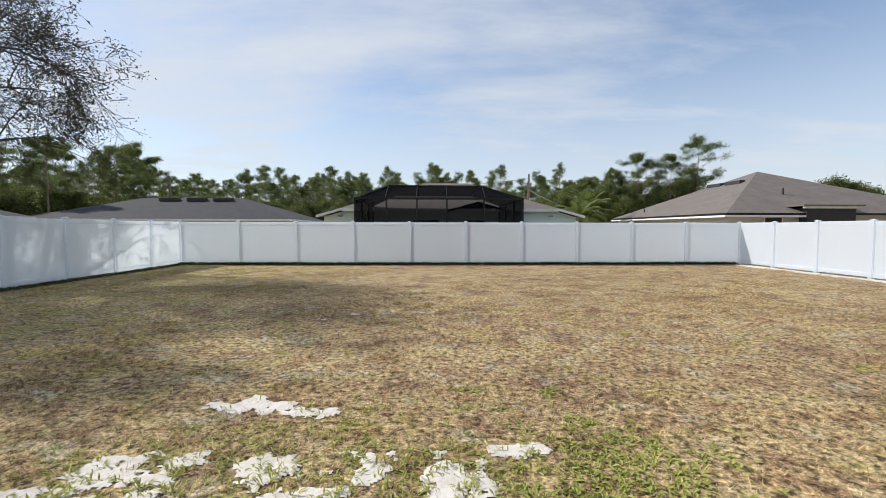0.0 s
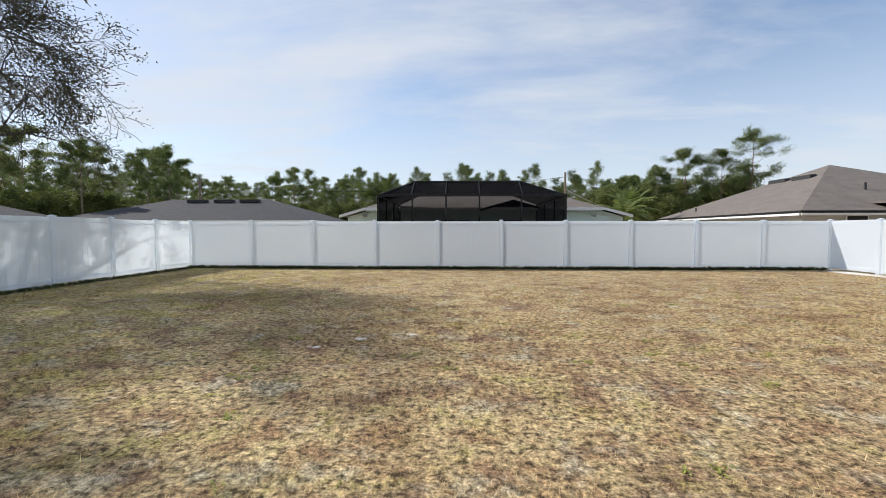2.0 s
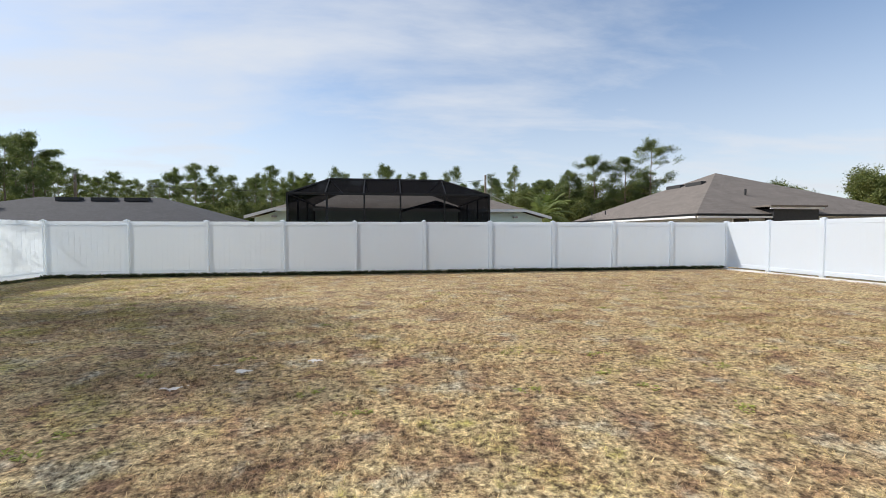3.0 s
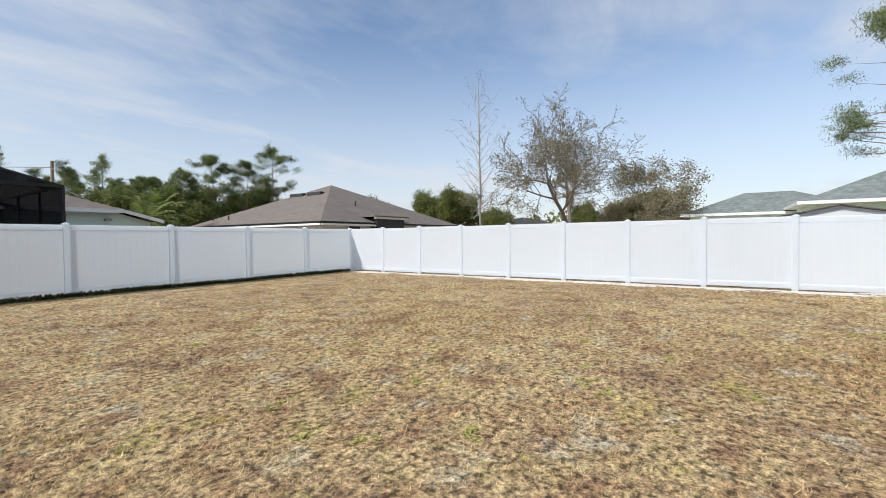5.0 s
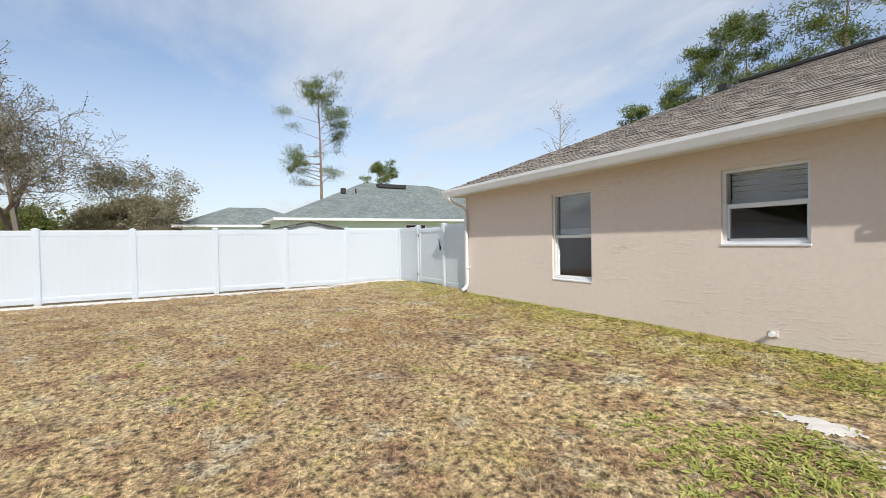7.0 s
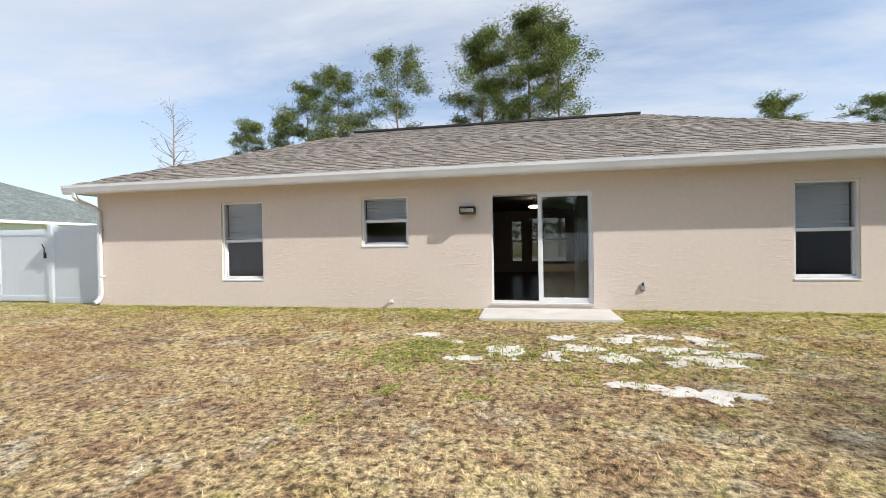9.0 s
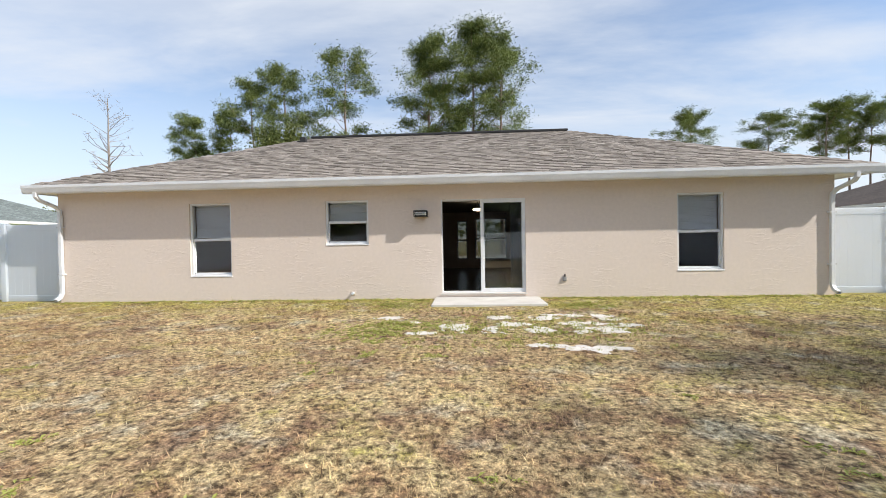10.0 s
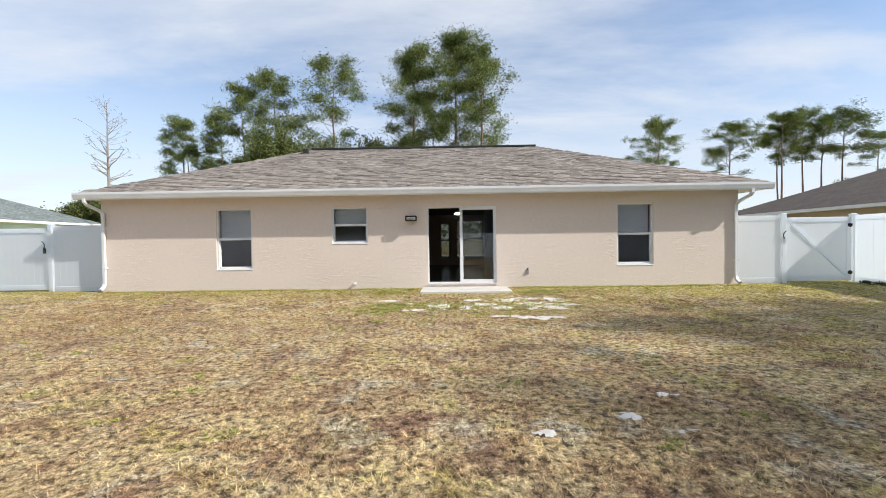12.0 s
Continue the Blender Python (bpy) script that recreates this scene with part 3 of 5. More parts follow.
DEPTH = -8.8
FRONT_WIN = [(-0.57, -0.15, 0.56, 2.14), (-2.18, -0.88, 0.56, 2.24), (-2.95, -2.47, 0.56, 2.2)]
pierced_wall("wall_rear", HX0, HX1, -0.2, WALL_TOP, 0.0, -WALL_T, [DOOR] + WINDOWS, STUCCO, "tan stucco rear wall with trowelled relief")
pierced_wall("wall_front", HX0, HX1, -0.2, WALL_TOP, DEPTH, DEPTH + WALL_T, FRONT_WIN, STUCCO, "tan stucco front wall")
for nm, xa, xb in (("wall_east", HX1 - WALL_T, HX1), ("wall_west", HX0, HX0 + WALL_T)):
    tagged(boxes(nm, STUCCO, None, (xa, xb, DEPTH + WALL_T + 0.002, -WALL_T - 0.002, -0.2, WALL_TOP)), "tan stucco side wall", "wall", kind="structure")
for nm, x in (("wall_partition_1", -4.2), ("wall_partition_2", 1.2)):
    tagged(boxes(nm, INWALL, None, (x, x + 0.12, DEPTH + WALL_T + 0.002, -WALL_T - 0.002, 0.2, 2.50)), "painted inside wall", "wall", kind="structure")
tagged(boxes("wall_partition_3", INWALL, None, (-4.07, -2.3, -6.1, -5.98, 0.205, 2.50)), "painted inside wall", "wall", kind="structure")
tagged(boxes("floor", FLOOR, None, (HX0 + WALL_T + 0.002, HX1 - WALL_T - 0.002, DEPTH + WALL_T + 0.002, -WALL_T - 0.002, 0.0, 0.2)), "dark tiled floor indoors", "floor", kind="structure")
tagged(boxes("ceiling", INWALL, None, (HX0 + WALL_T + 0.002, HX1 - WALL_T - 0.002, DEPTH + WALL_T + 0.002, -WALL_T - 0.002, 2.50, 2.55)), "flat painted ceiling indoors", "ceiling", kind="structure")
tagged(boxes("plinth", CONCRETE, None, (HX0 + 0.01, HX1 - 0.01, DEPTH + 0.01, -0.012, -0.25, -0.2)), "concrete footing", "footing", kind="structure")

# eaves: soffit, fascia, gutter
EX0, EX1, EY, EZ = -8.57, 8.93, 0.38, 2.655
RY, RZ, RX0, RX1 = -4.42, 4.68, -3.70, 4.30
YB = 2 * RY - EY
tagged(boxes("soffit", WHITE, None, (EX0 + 0.03, EX1 - 0.03, YB + 0.03, DEPTH - 0.004, WALL_TOP - 0.03, WALL_TOP - 0.005), (EX0 + 0.03, EX1 - 0.03, 0.004, EY - 0.03, WALL_TOP - 0.03, WALL_TOP - 0.005),
             (EX0 + 0.03, HX0 - 0.004, DEPTH - 0.003, 0.003, WALL_TOP - 0.03, WALL_TOP - 0.005), (HX1 + 0.004, EX1 - 0.03, DEPTH - 0.003, 0.003, WALL_TOP - 0.03, WALL_TOP - 0.005)),
       "white soffit boards under the eaves", "soffit", kind="structure")
tagged(boxes("fascia", WHITE, None, (EX0, EX1, EY - 0.025, EY, WALL_TOP - 0.05, EZ), (EX0, EX0 + 0.025, YB, EY - 0.026, WALL_TOP - 0.05, EZ),
             (EX1 - 0.025, EX1, YB, EY - 0.026, WALL_TOP - 0.05, EZ), (EX0, EX1, YB - 0.025, YB - 0.001, WALL_TOP - 0.05, EZ)), "white fascia board", "trim", kind="structure")


def gutter():
    """K-style gutter: a bent sheet profile run along the rear eave."""
    prof = [(0.004, 0.0), (0.004, -0.175), (0.07, -0.175), (0.085, -0.145), (0.10, -0.095), (0.115, -0.05), (0.115, 0.0), (0.10, 0.004), (0.10, -0.012), (0.108, -0.014), (0.108, -0.048), (0.092, -0.091), (0.078, -0.141), (0.066, -0.167), (0.011, -0.167), (0.011, 0.0)]
    bm = bmesh.new()
    ends = []
    for x in (EX0 - 0.01, EX1 + 0.01):
        ends.append([bm.verts.new((x, EY + a, EZ - 0.002 + b)) for a, b in prof])
    n = len(prof)
    for k in range(n):
        bm.faces.new([ends[0][k], ends[0][(k + 1) % n], ends[1][(k + 1) % n], ends[1][k]])
    for e, s in zip(ends, (-1, 1)):
        cap = [bm.verts.new(v.co + Vector((s * 0.002, 0, 0))) for v in e[:7]]
        bm.faces.new(cap)
    return tagged(part("gutter", bm, WHITE), "white aluminium gutter along the rear eave", "gutter", kind="structure")


gutter()


def downspout(x, side):
    """Rectangular pipe: outlet, two elbows back to the wall, down to a kick-out at the ground."""
    d = tagged(empty("downspout", x, 0, 0), "white aluminium downspout at the house corner", "downspout", "downspouts")
    path = [(0.0, EY + 0.055, 2.52), (0.0, EY + 0.055, 2.42), (0.0, EY - 0.02, 2.35), (0, 0.12, 2.22), (0, 0.06, 2.14), (0, 0.052, 2.0), (0, 0.052, 0.36), (0.0, 0.06, 0.28), (0.0, 0.11, 0.20), (0.0, 0.21, 0.15)]
    path = [(px + (0.16 * side if py > 0.2 and pz > 1 else 0.16 * side * max(0, min(1, (py - 0.05) / 0.3)) if pz > 1 else 0), py, pz) for px, py, pz in path]
    bm = bmesh.new()
    rings = []
    for k, q in enumerate(path):
        q = Vector(q)
        t = (Vector(path[min(k + 1, len(path) - 1)]) - Vector(path[max(k - 1, 0)])).normalized()
        a = Vector((1, 0, 0))
        b = t.cross(a).normalized()
        rings.append([bm.verts.new(q + a * u * 0.04 + b * v * 0.032) for u, v in ((-1, -0.75), (-0.8, -1), (0.8, -1), (1, -0.75), (1, 0.75), (0.8, 1), (-0.8, 1), (-1, 0.75))])
    for r0, r1 in zip(rings, rings[1:]):
        for k in range(8):
            bm.faces.new([r0[k], r0[(k + 1) % 8], r1[(k + 1) % 8], r1[k]])
    part("pipe", bm, WHITE, d)
    for z in (1.75, 0.7):
        boxes("strap", WHITE, d, (-0.065, 0.065, 0.004, 0.088, z, z + 0.03))
    return d


downspout(HX1 - 0.09, 1)
downspout(HX0 + 0.09, -1)

# hip roof
bm = bmesh.new()
rv = [bm.verts.new(p) for p in ((EX0, EY, EZ), (EX1, EY, EZ), (EX1, YB, EZ), (EX0, YB, EZ), (RX0, RY, RZ), (RX1, RY, RZ))]
for f in ((0, 1, 5, 4), (1, 2, 5), (2, 3, 4, 5), (3, 0, 4), (3, 2, 1, 0)):
    bm.faces.new([rv[k] for k in f])
roof = tagged(part("roof", bm, ROOF_TAUPE), "hipped roof of mottled brown asphalt shingles", "roof", kind="structure")
tagged(boxes("ridge_vent", DARKVENT, None, (RX0, RX1 + 0.05, RY - 0.14, RY + 0.14, RZ - 0.02, RZ + 0.045), bevel=0.015), "dark ridge vent along the roof top", "vent", kind="structure")
v = tagged(empty("roof_vent", 4.45, -3.92, 4.44), "small dark plumbing vent on the roof", "vent")
boxes("cowl", DARKVENT, v, (-0.09, 0.09, -0.1, 0.1, 0.0, 0.16), bevel=0.02)
boxes("flashing", DARKVENT, v, (-0.15, 0.15, -0.16, 0.16, -0.05, 0.02), bevel=0.005)


def window(k, x0, x1, z0, z1, rail, blind_to):
    """Single-hung window set back in the stucco, with blinds behind the upper sash."""
    w = tagged(empty("window_%d" % k, (x0 + x1) / 2, 0, z0), "white single-hung window with a half-lowered blind", "window", kind="structure")
    hw, h, r = (x1 - x0) / 2, z1 - z0, rail - z0
    fr = 0.042
    boxes("window_frame", WHITE, w, (-hw, -hw + fr, -0.15, -0.04, 0.0, h), (hw - fr, hw, -0.15, -0.04, 0.0, h), (-hw + fr, hw - fr, -0.15, -0.04, h - fr, h), (-hw + fr, hw - fr, -0.15, -0.04, 0.0, fr))
    boxes("meeting_rail", WHITE, w, (-hw + fr, hw - fr, -0.125, -0.07, r - 0.03, r + 0.03), bevel=0.004)
    for a, b in ((0.05, r - 0.035),):
        boxes("sash", WHITE, w, (-hw + fr, -hw + fr + 0.022, -0.13, -0.08, a, b), (hw - fr - 0.022, hw - fr, -0.13, -0.08, a, b), (-hw + fr, hw - fr, -0.13, -0.08, a - 0.01, a + 0.022))
    for nm, a, b, y in (("pane", 0.06, r - 0.03, -0.11), ("pane", r + 0.03, h - fr, -0.095)):
        g = boxes(nm, GLASS, w, (-hw + fr, hw - fr, y - 0.003, y + 0.003, a, b), label="clear glass pane")
        g.visible_shadow = False
    bm = bmesh.new()
    box(bm, -hw - 0.005, hw + 0.005, -0.042, 0.012, -0.022, 0.006, bevel=0.006)
    part("window_sill", bm, WHITE, w)
    b = tagged(empty("window_blind", (x0 + x1) / 2, -0.178, z0), "white horizontal slat blind behind the glass", "blind", "window blinds")
    bm = bmesh.new()
    box(bm, -hw + 0.05, hw - 0.05, -0.0145, 0.0145, -0.0007, 0.0007)
    bm.transform(Matrix.Rotation(radians(-60), 4, "X"))
    slat = mesh_of(bm, "slat", BLIND)
    boxes("head_rail", BLIND, b, (-hw + 0.05, hw - 0.05, -0.02, 0.02, h - 0.06, h - 0.02), bevel=0.004)
    n = int((h - 0.07 - blind_to) / 0.024)
    for i in range(n):
        part_mesh("slat", slat, b, Matrix.Translation((0, 0, h - 0.075 - i * 0.024)) @ Matrix.Rotation(0.012 * math.sin(i * 1.9 + k), 4, "Y"))
    boxes("bottom_rail", BLIND, b, (-hw + 0.06, hw - 0.06, -0.015, 0.015, blind_to - 0.02, blind_to), bevel=0.004)


window(1, *WINDOWS[0][:4], WINDOWS[0][4], WINDOWS[0][4] - WINDOWS[0][2] + 0.02)
window(2, *WINDOWS[1][:4], WINDOWS[1][4], WINDOWS[1][4] - WINDOWS[1][2] + 0.01)
window(3, *WINDOWS[2][:4], WINDOWS[2][4], WINDOWS[2][4] - WINDOWS[2][2] + 0.01)


def sliding_door():
    x0, x1, z0, z1 = DOOR
    d = tagged(empty("door_1", 0, 0, z0), "white sliding glass door, one half slid open", "door", kind="structure")
    h, mid = z1 - z0, -0.87
    f = 0.024
    boxes("door_frame", WHITE, d, (x0, x0 + f, -0.16, -0.03, 0, h), (x1 - f, x1, -0.16, -0.03, 0, h), (x0 + f, x1 - f, -0.16, -0.03, h - f, h), (x0 + f, x1 - f, -0.16, -0.03, 0, 0.03))
    boxes("fixed_panel", WHITE, d, (mid - 0.03, mid + 0.035, -0.075, -0.04, 0.031, h - f - 0.001), (x0 + f, x0 + f + 0.045, -0.075, -0.04, 0.031, h - f - 0.001), (x0 + f + 0.045, mid - 0.03, -0.075, -0.04, 0.031, 0.09), (x0 + f + 0.045, mid - 0.03, -0.075, -0.04, h - f - 0.06, h - f - 0.001))
    sl = boxes("sliding_panel", WHITE, d, (mid + 0.0 - 0.05, mid, -0.13, -0.095, 0.031, h - f - 0.001), (x0 + f + 0.002, x0 + f + 0.05, -0.13, -0.095, 0.031, h - f - 0.001), (x0 + f + 0.05, mid - 0.05, -0.13, -0.095, 0.031, 0.09), (x0 + f + 0.05, mid - 0.05, -0.13, -0.095, h - f - 0.06, h - f - 0.001))
    for y, par in ((-0.058, d), (-0.112, sl)):
        g = boxes("pane", GLASS, par, (x0 + f + 0.04, mid - 0.025, y - 0.003, y + 0.003, 0.085, h - f - 0.055), label="clear glass pane")
        g.visible_shadow = False
    boxes("threshold", CONCRETE, d, (x0 - 0.02, x1 + 0.02, -0.19, 0.03, -0.03, -0.003))


sliding_door()
b = tagged(empty("vertical_blind", -1.55, -0.3, 0.2), "grey vertical blind gathered beside the door", "blind")
boxes("head_rail", BLIND, b, (-0.25, 1.6, -0.03, 0.03, 1.98, 2.04))
bm = bmesh.new()
box(bm, -0.002, 0.002, -0.042, 0.042, 0.03, 1.98)
vane = mesh_of(bm, "vane", BLIND_DARK)
for k in range(11):
    part_mesh("vane", vane, b, pose(-0.2 + k * 0.024, 0, 0, 0, 0, 12 + 4 * math.sin(k * 2.2)))

for k, (a, c, z0, z1) in enumerate(FRONT_WIN):
    w = tagged(empty("window_%d" % (k + 4), (a + c) / 2, DEPTH, z0), "front window seen through the house", "window", kind="structure")
    hw, h = (c - a) / 2, z1 - z0
    boxes("window_frame", WHITE, w, (-hw, -hw + 0.04, 0.05, 0.12, 0, h), (hw - 0.04, hw, 0.05, 0.12, 0, h), (-hw + 0.04, hw - 0.04, 0.05, 0.12, 0, 0.04), (-hw + 0.04, hw - 0.04, 0.05, 0.12, h - 0.04, h), (-hw + 0.04, hw - 0.04, 0.05, 0.12, h * 0.5 - 0.03, h * 0.5 + 0.03))
    boxes("pane", GLASS_DIM, w, (-hw + 0.04, hw - 0.04, 0.082, 0.088, 0.04, h - 0.04), label="glass pane with a tint added to dim the view")

p = tagged(empty("ceiling_lamp", -0.88, -4.0, 2.5), "lit ceiling lamp glowing warm indoors", "lamp")
boxes("stem", BLACK, p, (-0.015, 0.015, -0.015, 0.015, -0.22, 0.0))
bm = bmesh.new()
bmesh.ops.create_uvsphere(bm, u_segments=20, v_segments=10, radius=0.15, matrix=Matrix.Translation((0, 0, -0.235)) @ Matrix.Diagonal((1, 1, 0.32, 1)))
part("shade", bm, BULB, p, "glowing frosted shade", smooth=True)

# wall lamp, outlet, pipe stub, step
lam = tagged(empty("wall_lamp", 0.42, 0.002, 1.90), "black caged bulkhead lamp on the stucco", "lamp")
boxes("back_plate", BLACK, lam, (-0.14, 0.14, 0.0, 0.018, -0.068, 0.068), bevel=0.005)
boxes("diffuser", FROST, lam, (-0.112, 0.112, 0.018, 0.205, -0.036, 0.036), bevel=0.018, label="frosted glass diffuser")
boxes("hood", BLACK, lam, (-0.14, 0.14, 0.0185, 0.24, 0.05, 0.066), bevel=0.005)
boxes("bottom_rail", BLACK, lam, (-0.14, 0.14, 0.0185, 0.24, -0.066, -0.05), bevel=0.005)
for xs in (-0.132, 0.132):
    boxes("side_rail", BLACK, lam, (xs - 0.009, xs + 0.009, 0.222, 0.24, -0.0495, 0.0495))
boxes("guard_bar", BLACK, lam, (-0.122, 0.122, 0.228, 0.238, -0.005, 0.005))
ou = tagged(empty("wall_outlet", -2.58, 0.002, 0.49), "grey weatherproof outlet box on the wall", "outlet")
boxes("box", PLASTIC, ou, (-0.04, 0.04, 0, 0.02, -0.06, 0.03), bevel=0.006)
boxes("cover", PLASTIC, ou, (-0.035, 0.035, 0.02, 0.035, -0.05, 0.015), bevel=0.01)
boxes("nipple", BLACK, ou, (-0.02, 0.005, 0.0, 0.025, 0.03, 0.085), bevel=0.006)
ps = tagged(empty("drain_stub", 1.92, 0.002, 0.225), "white drain pipe stub low on the wall", "pipe")
bm = bmesh.new()
bmesh.ops.create_cone(bm, cap_ends=True, segments=16, radius1=0.028, radius2=0.028, depth=0.09, matrix=Matrix.Translation((0, 0.045, 0)) @ Matrix.Rotation(radians(90), 4, "X"))
part("pipe", bm, VINYL, ps, smooth=False)
boxes("flange", STUCCO, ps, (-0.045, 0.045, 0, 0.016, -0.042, 0.042), bevel=0.01)
bm = bmesh.new()
box(bm, -2.03, 0.15, 0.006, 1.1, -0.05, 0.115, bevel=0.015)
tagged(part("step_slab", bm, CONCRETE), "pale concrete step outside the sliding door", "slab", kind="structure")


# ---- neighbouring houses ----
def hip_roof(bm, x0, x1, y0, y1, z, pitch):
    w, d = x1 - x0, y1 - y0
    run = min(w, d) / 2
    zt = z + run * pitch
    if w >= d:
        r0, r1 = (x0 + run, (y0 + y1) / 2, zt), (x1 - run, (y0 + y1) / 2, zt)
        fs = ((0, 1, 5, 4), (1, 2, 5), (2, 3, 4, 5), (3, 0, 4), (3, 2, 1, 0))
    else:
        r0, r1 = ((x0 + x1) / 2, y0 + run, zt), ((x0 + x1) / 2, y1 - run, zt)
        fs = ((0, 1, 4), (1, 2, 5, 4), (2, 3, 5), (3, 0, 4, 5), (3, 2, 1, 0))
    v = [bm.verts.new(p) for p in ((x0, y0, z), (x1, y0, z), (x1, y1, z), (x0, y1, z), r0, r1)]
    for f in fs:
        if len({tuple(v[k].co) for k in f}) == len(f):
            bm.faces.new([v[k] for k in f])
        else:
            seen, keep = set(), []
            for k in f:
                if tuple(v[k].co) not in seen:
                    seen.add(tuple(v[k].co))
                    keep.append(v[k])
            if len(keep) > 2:
                bm.faces.new(keep)
    return zt


def neighbour(label, blocks, wall_mat, roof_mat, pitch=0.42, over=0.45, trim=WHITE):
    """A low house: each block (x0, x1, y0, y1, eave) gives its eave rectangle."""
    b0 = blocks[0]
    h = tagged(empty("house", (b0[0] + b0[1]) / 2, (b0[2] + b0[3]) / 2, 0), label, "house", "neighbouring houses")
    ox, oy = h.location.x, h.location.y
    for x0, x1, y0, y1, z in blocks:
        x0, x1, y0, y1 = x0 - ox, x1 - ox, y0 - oy, y1 - oy
        boxes("wall", wall_mat, h, (x0 + over, x1 - over, y0 + over, y1 - over, -0.1, z - 0.02))
        bm = bmesh.new()
        hip_roof(bm, x0, x1, y0, y1, z, pitch)
        part("roof", bm, roof_mat, h)
        t = 0.03
        boxes("fascia", trim, h, (x0 - t, x1 + t, y0 - t, y0, z - 0.12, z + 0.015), (x0 - t, x1 + t, y1, y1 + t, z - 0.12, z + 0.015), (x0 - t, x0, y0, y1, z - 0.12, z + 0.015), (x1, x1 + t, y0, y1, z - 0.12, z + 0.015))
        boxes("soffit", WHITE, h, (x0, x1, y0, y1, z - 0.11, z - 0.08))
    return h


def local(h, name, material, *dims, label="", bevel=0.0):
    ox, oy = h.location.x, h.location.y
    return boxes(name, material, h, *[(a - ox, b - ox, c - oy, d - oy, e, f) for a, b, c, d, e, f in dims], label=label, bevel=bevel)


def house_window(h, x0, x1, y0, y1, z0, z1):
    """A framed pane set proud of a wall that faces along its thin side."""
    thin_x = abs(x1 - x0) < abs(y1 - y0)
    fr = local(h, "window", WHITE, (x0, x1, y0, y1, z0, z1))
    if thin_x:
        g = local(h, "pane", DARKVENT, (x0 - 0.012, x0 - 0.002, y0 + 0.07, y1 - 0.07, z0 + 0.07, z1 - 0.07))
    else:
        g = local(h, "pane", DARKVENT, (x0 + 0.07, x1 - 0.07, y0 - 0.012, y0 - 0.002, z0 + 0.07, z1 - 0.07))
    return fr, g


# taupe-roofed house beyond the rear corner
hb = neighbour("low grey house with a broad taupe shingle roof", [(17.8, 34.4, 26.1, 42.7, 2.55)], GREYWALL, ROOF_TAUPE, 0.442, trim=BRONZE)
# off-ridge vents on the slope that faces the yard side
for c in (33.6, 35.9):
    xx, zz = 23.7, 2.55 + 0.442 * 5.9
    local(hb, "roof_vent", DARKVENT, (xx - 0.22, xx + 0.22, c - 0.85, c + 0.85, zz - 0.1, zz + 0.19), bevel=0.03)
local(hb, "vent_pipe", DARKVENT, (24.0, 24.09, 29.3, 29.39, 3.7, 4.4))
for py_ in (38.4, 40.8):
    local(hb, "vent_pipe", DARKVENT, (18.9, 18.98, py_, py_ + 0.08, 2.9, 3.35))
house_window(hb, 20.5, 21.7, 26.48, 26.52, 1.55, 2.35)
local(hb, "gutter_board", WHITE, (17.8, 22.8, 26.015, 26.065, 2.30, 2.42), (17.715, 17.765, 26.1, 42.7, 2.30, 2.42))
# covered porch in the wall: a solid black block stands for its shade
local(hb, "porch", DARKVENT, (22.8, 25.9, 25.96, 28.0, 0.2, 2.86), label="black block standing for the shade inside the porch")
local(hb, "porch_beam", WHITE, (22.5, 26.2, 25.86, 25.95, 2.84, 2.98))
local(hb, "porch_roof", ROOF_TAUPE, (22.4, 26.3, 25.76, 28.2, 2.985, 3.07))

# mint house with the screened pool behind the rear fence
hg = tagged(empty("house", 0.5, 33.0, 0), "mint green stucco house behind a screened pool", "house", "neighbouring houses")
prof = [(-7.75, -0.1), (8.6, -0.1), (8.6, 2.3), (7.2, 2.72), (-6.4, 2.72), (-7.75, 2.3)]
bm = bmesh.new()
for y in (-5.0, 5.0):
    bm.faces.new([bm.verts.new((x, y, z)) for x, z in prof])
bm.verts.ensure_lookup_table()
for k in range(6):
    bm.faces.new([bm.verts[k], bm.verts[(k + 1) % 6], bm.verts[6 + (k + 1) % 6], bm.verts[6 + k]])
part("wall", bm, GREENWALL, hg)
bm = bmesh.new()
hip_roof(bm, -6.8, 7.5, -5.5, 5.5, 2.8, 0.40)
part("roof", bm, ROOF_TAUPE, hg)
for s, x, xi in ((1, 8.6, 7.3), (-1, -7.75, -6.55)):
    bm = bmesh.new()
    a = [(xi, -5.45, 2.80), (x + 0.4 * s, -5.45, 2.34), (x + 0.4 * s, 5.4, 2.34), (xi, 5.4, 2.80)]
    lo = [bm.verts.new(p) for p in a]
    hi = [bm.verts.new((p[0], p[1], p[2] + 0.08)) for p in a]
    bm.faces.new(lo)
    bm.faces.new(hi)
    for k in range(4):
        bm.faces.new([lo[k], lo[(k + 1) % 4], hi[(k + 1) % 4], hi[k]])
    part("side_roof", bm, ROOF_TAUPE, hg)
    bm = bmesh.new()
    a = [(xi, 2.86), (x + 0.42 * s, 2.40), (x + 0.42 * s, 2.24), (xi, 2.70)]
    fr = [bm.verts.new((p, -5.48, q)) for p, q in a]
    bk = [bm.verts.new((p, -5.451, q)) for p, q in a]
    bm.faces.new(fr)
    bm.faces.new(bk)
    for k in range(4):
        bm.faces.new([fr[k], fr[(k + 1) % 4], bk[(k + 1) % 4], bk[k]])
    part("rake_board", bm, WHITE, hg)
boxes("fascia", WHITE, hg, (-6.55, 7.3, -5.53, -5.5, 2.66, 2.83))
bm = bmesh.new()
gab = [(0.1, 2.72), (2.1, 3.28), (4.1, 2.72), (4.1, 2.60), (2.1, 3.15), (0.1, 2.60)]
fr = [bm.verts.new((x, -5.62, z)) for x, z in gab]
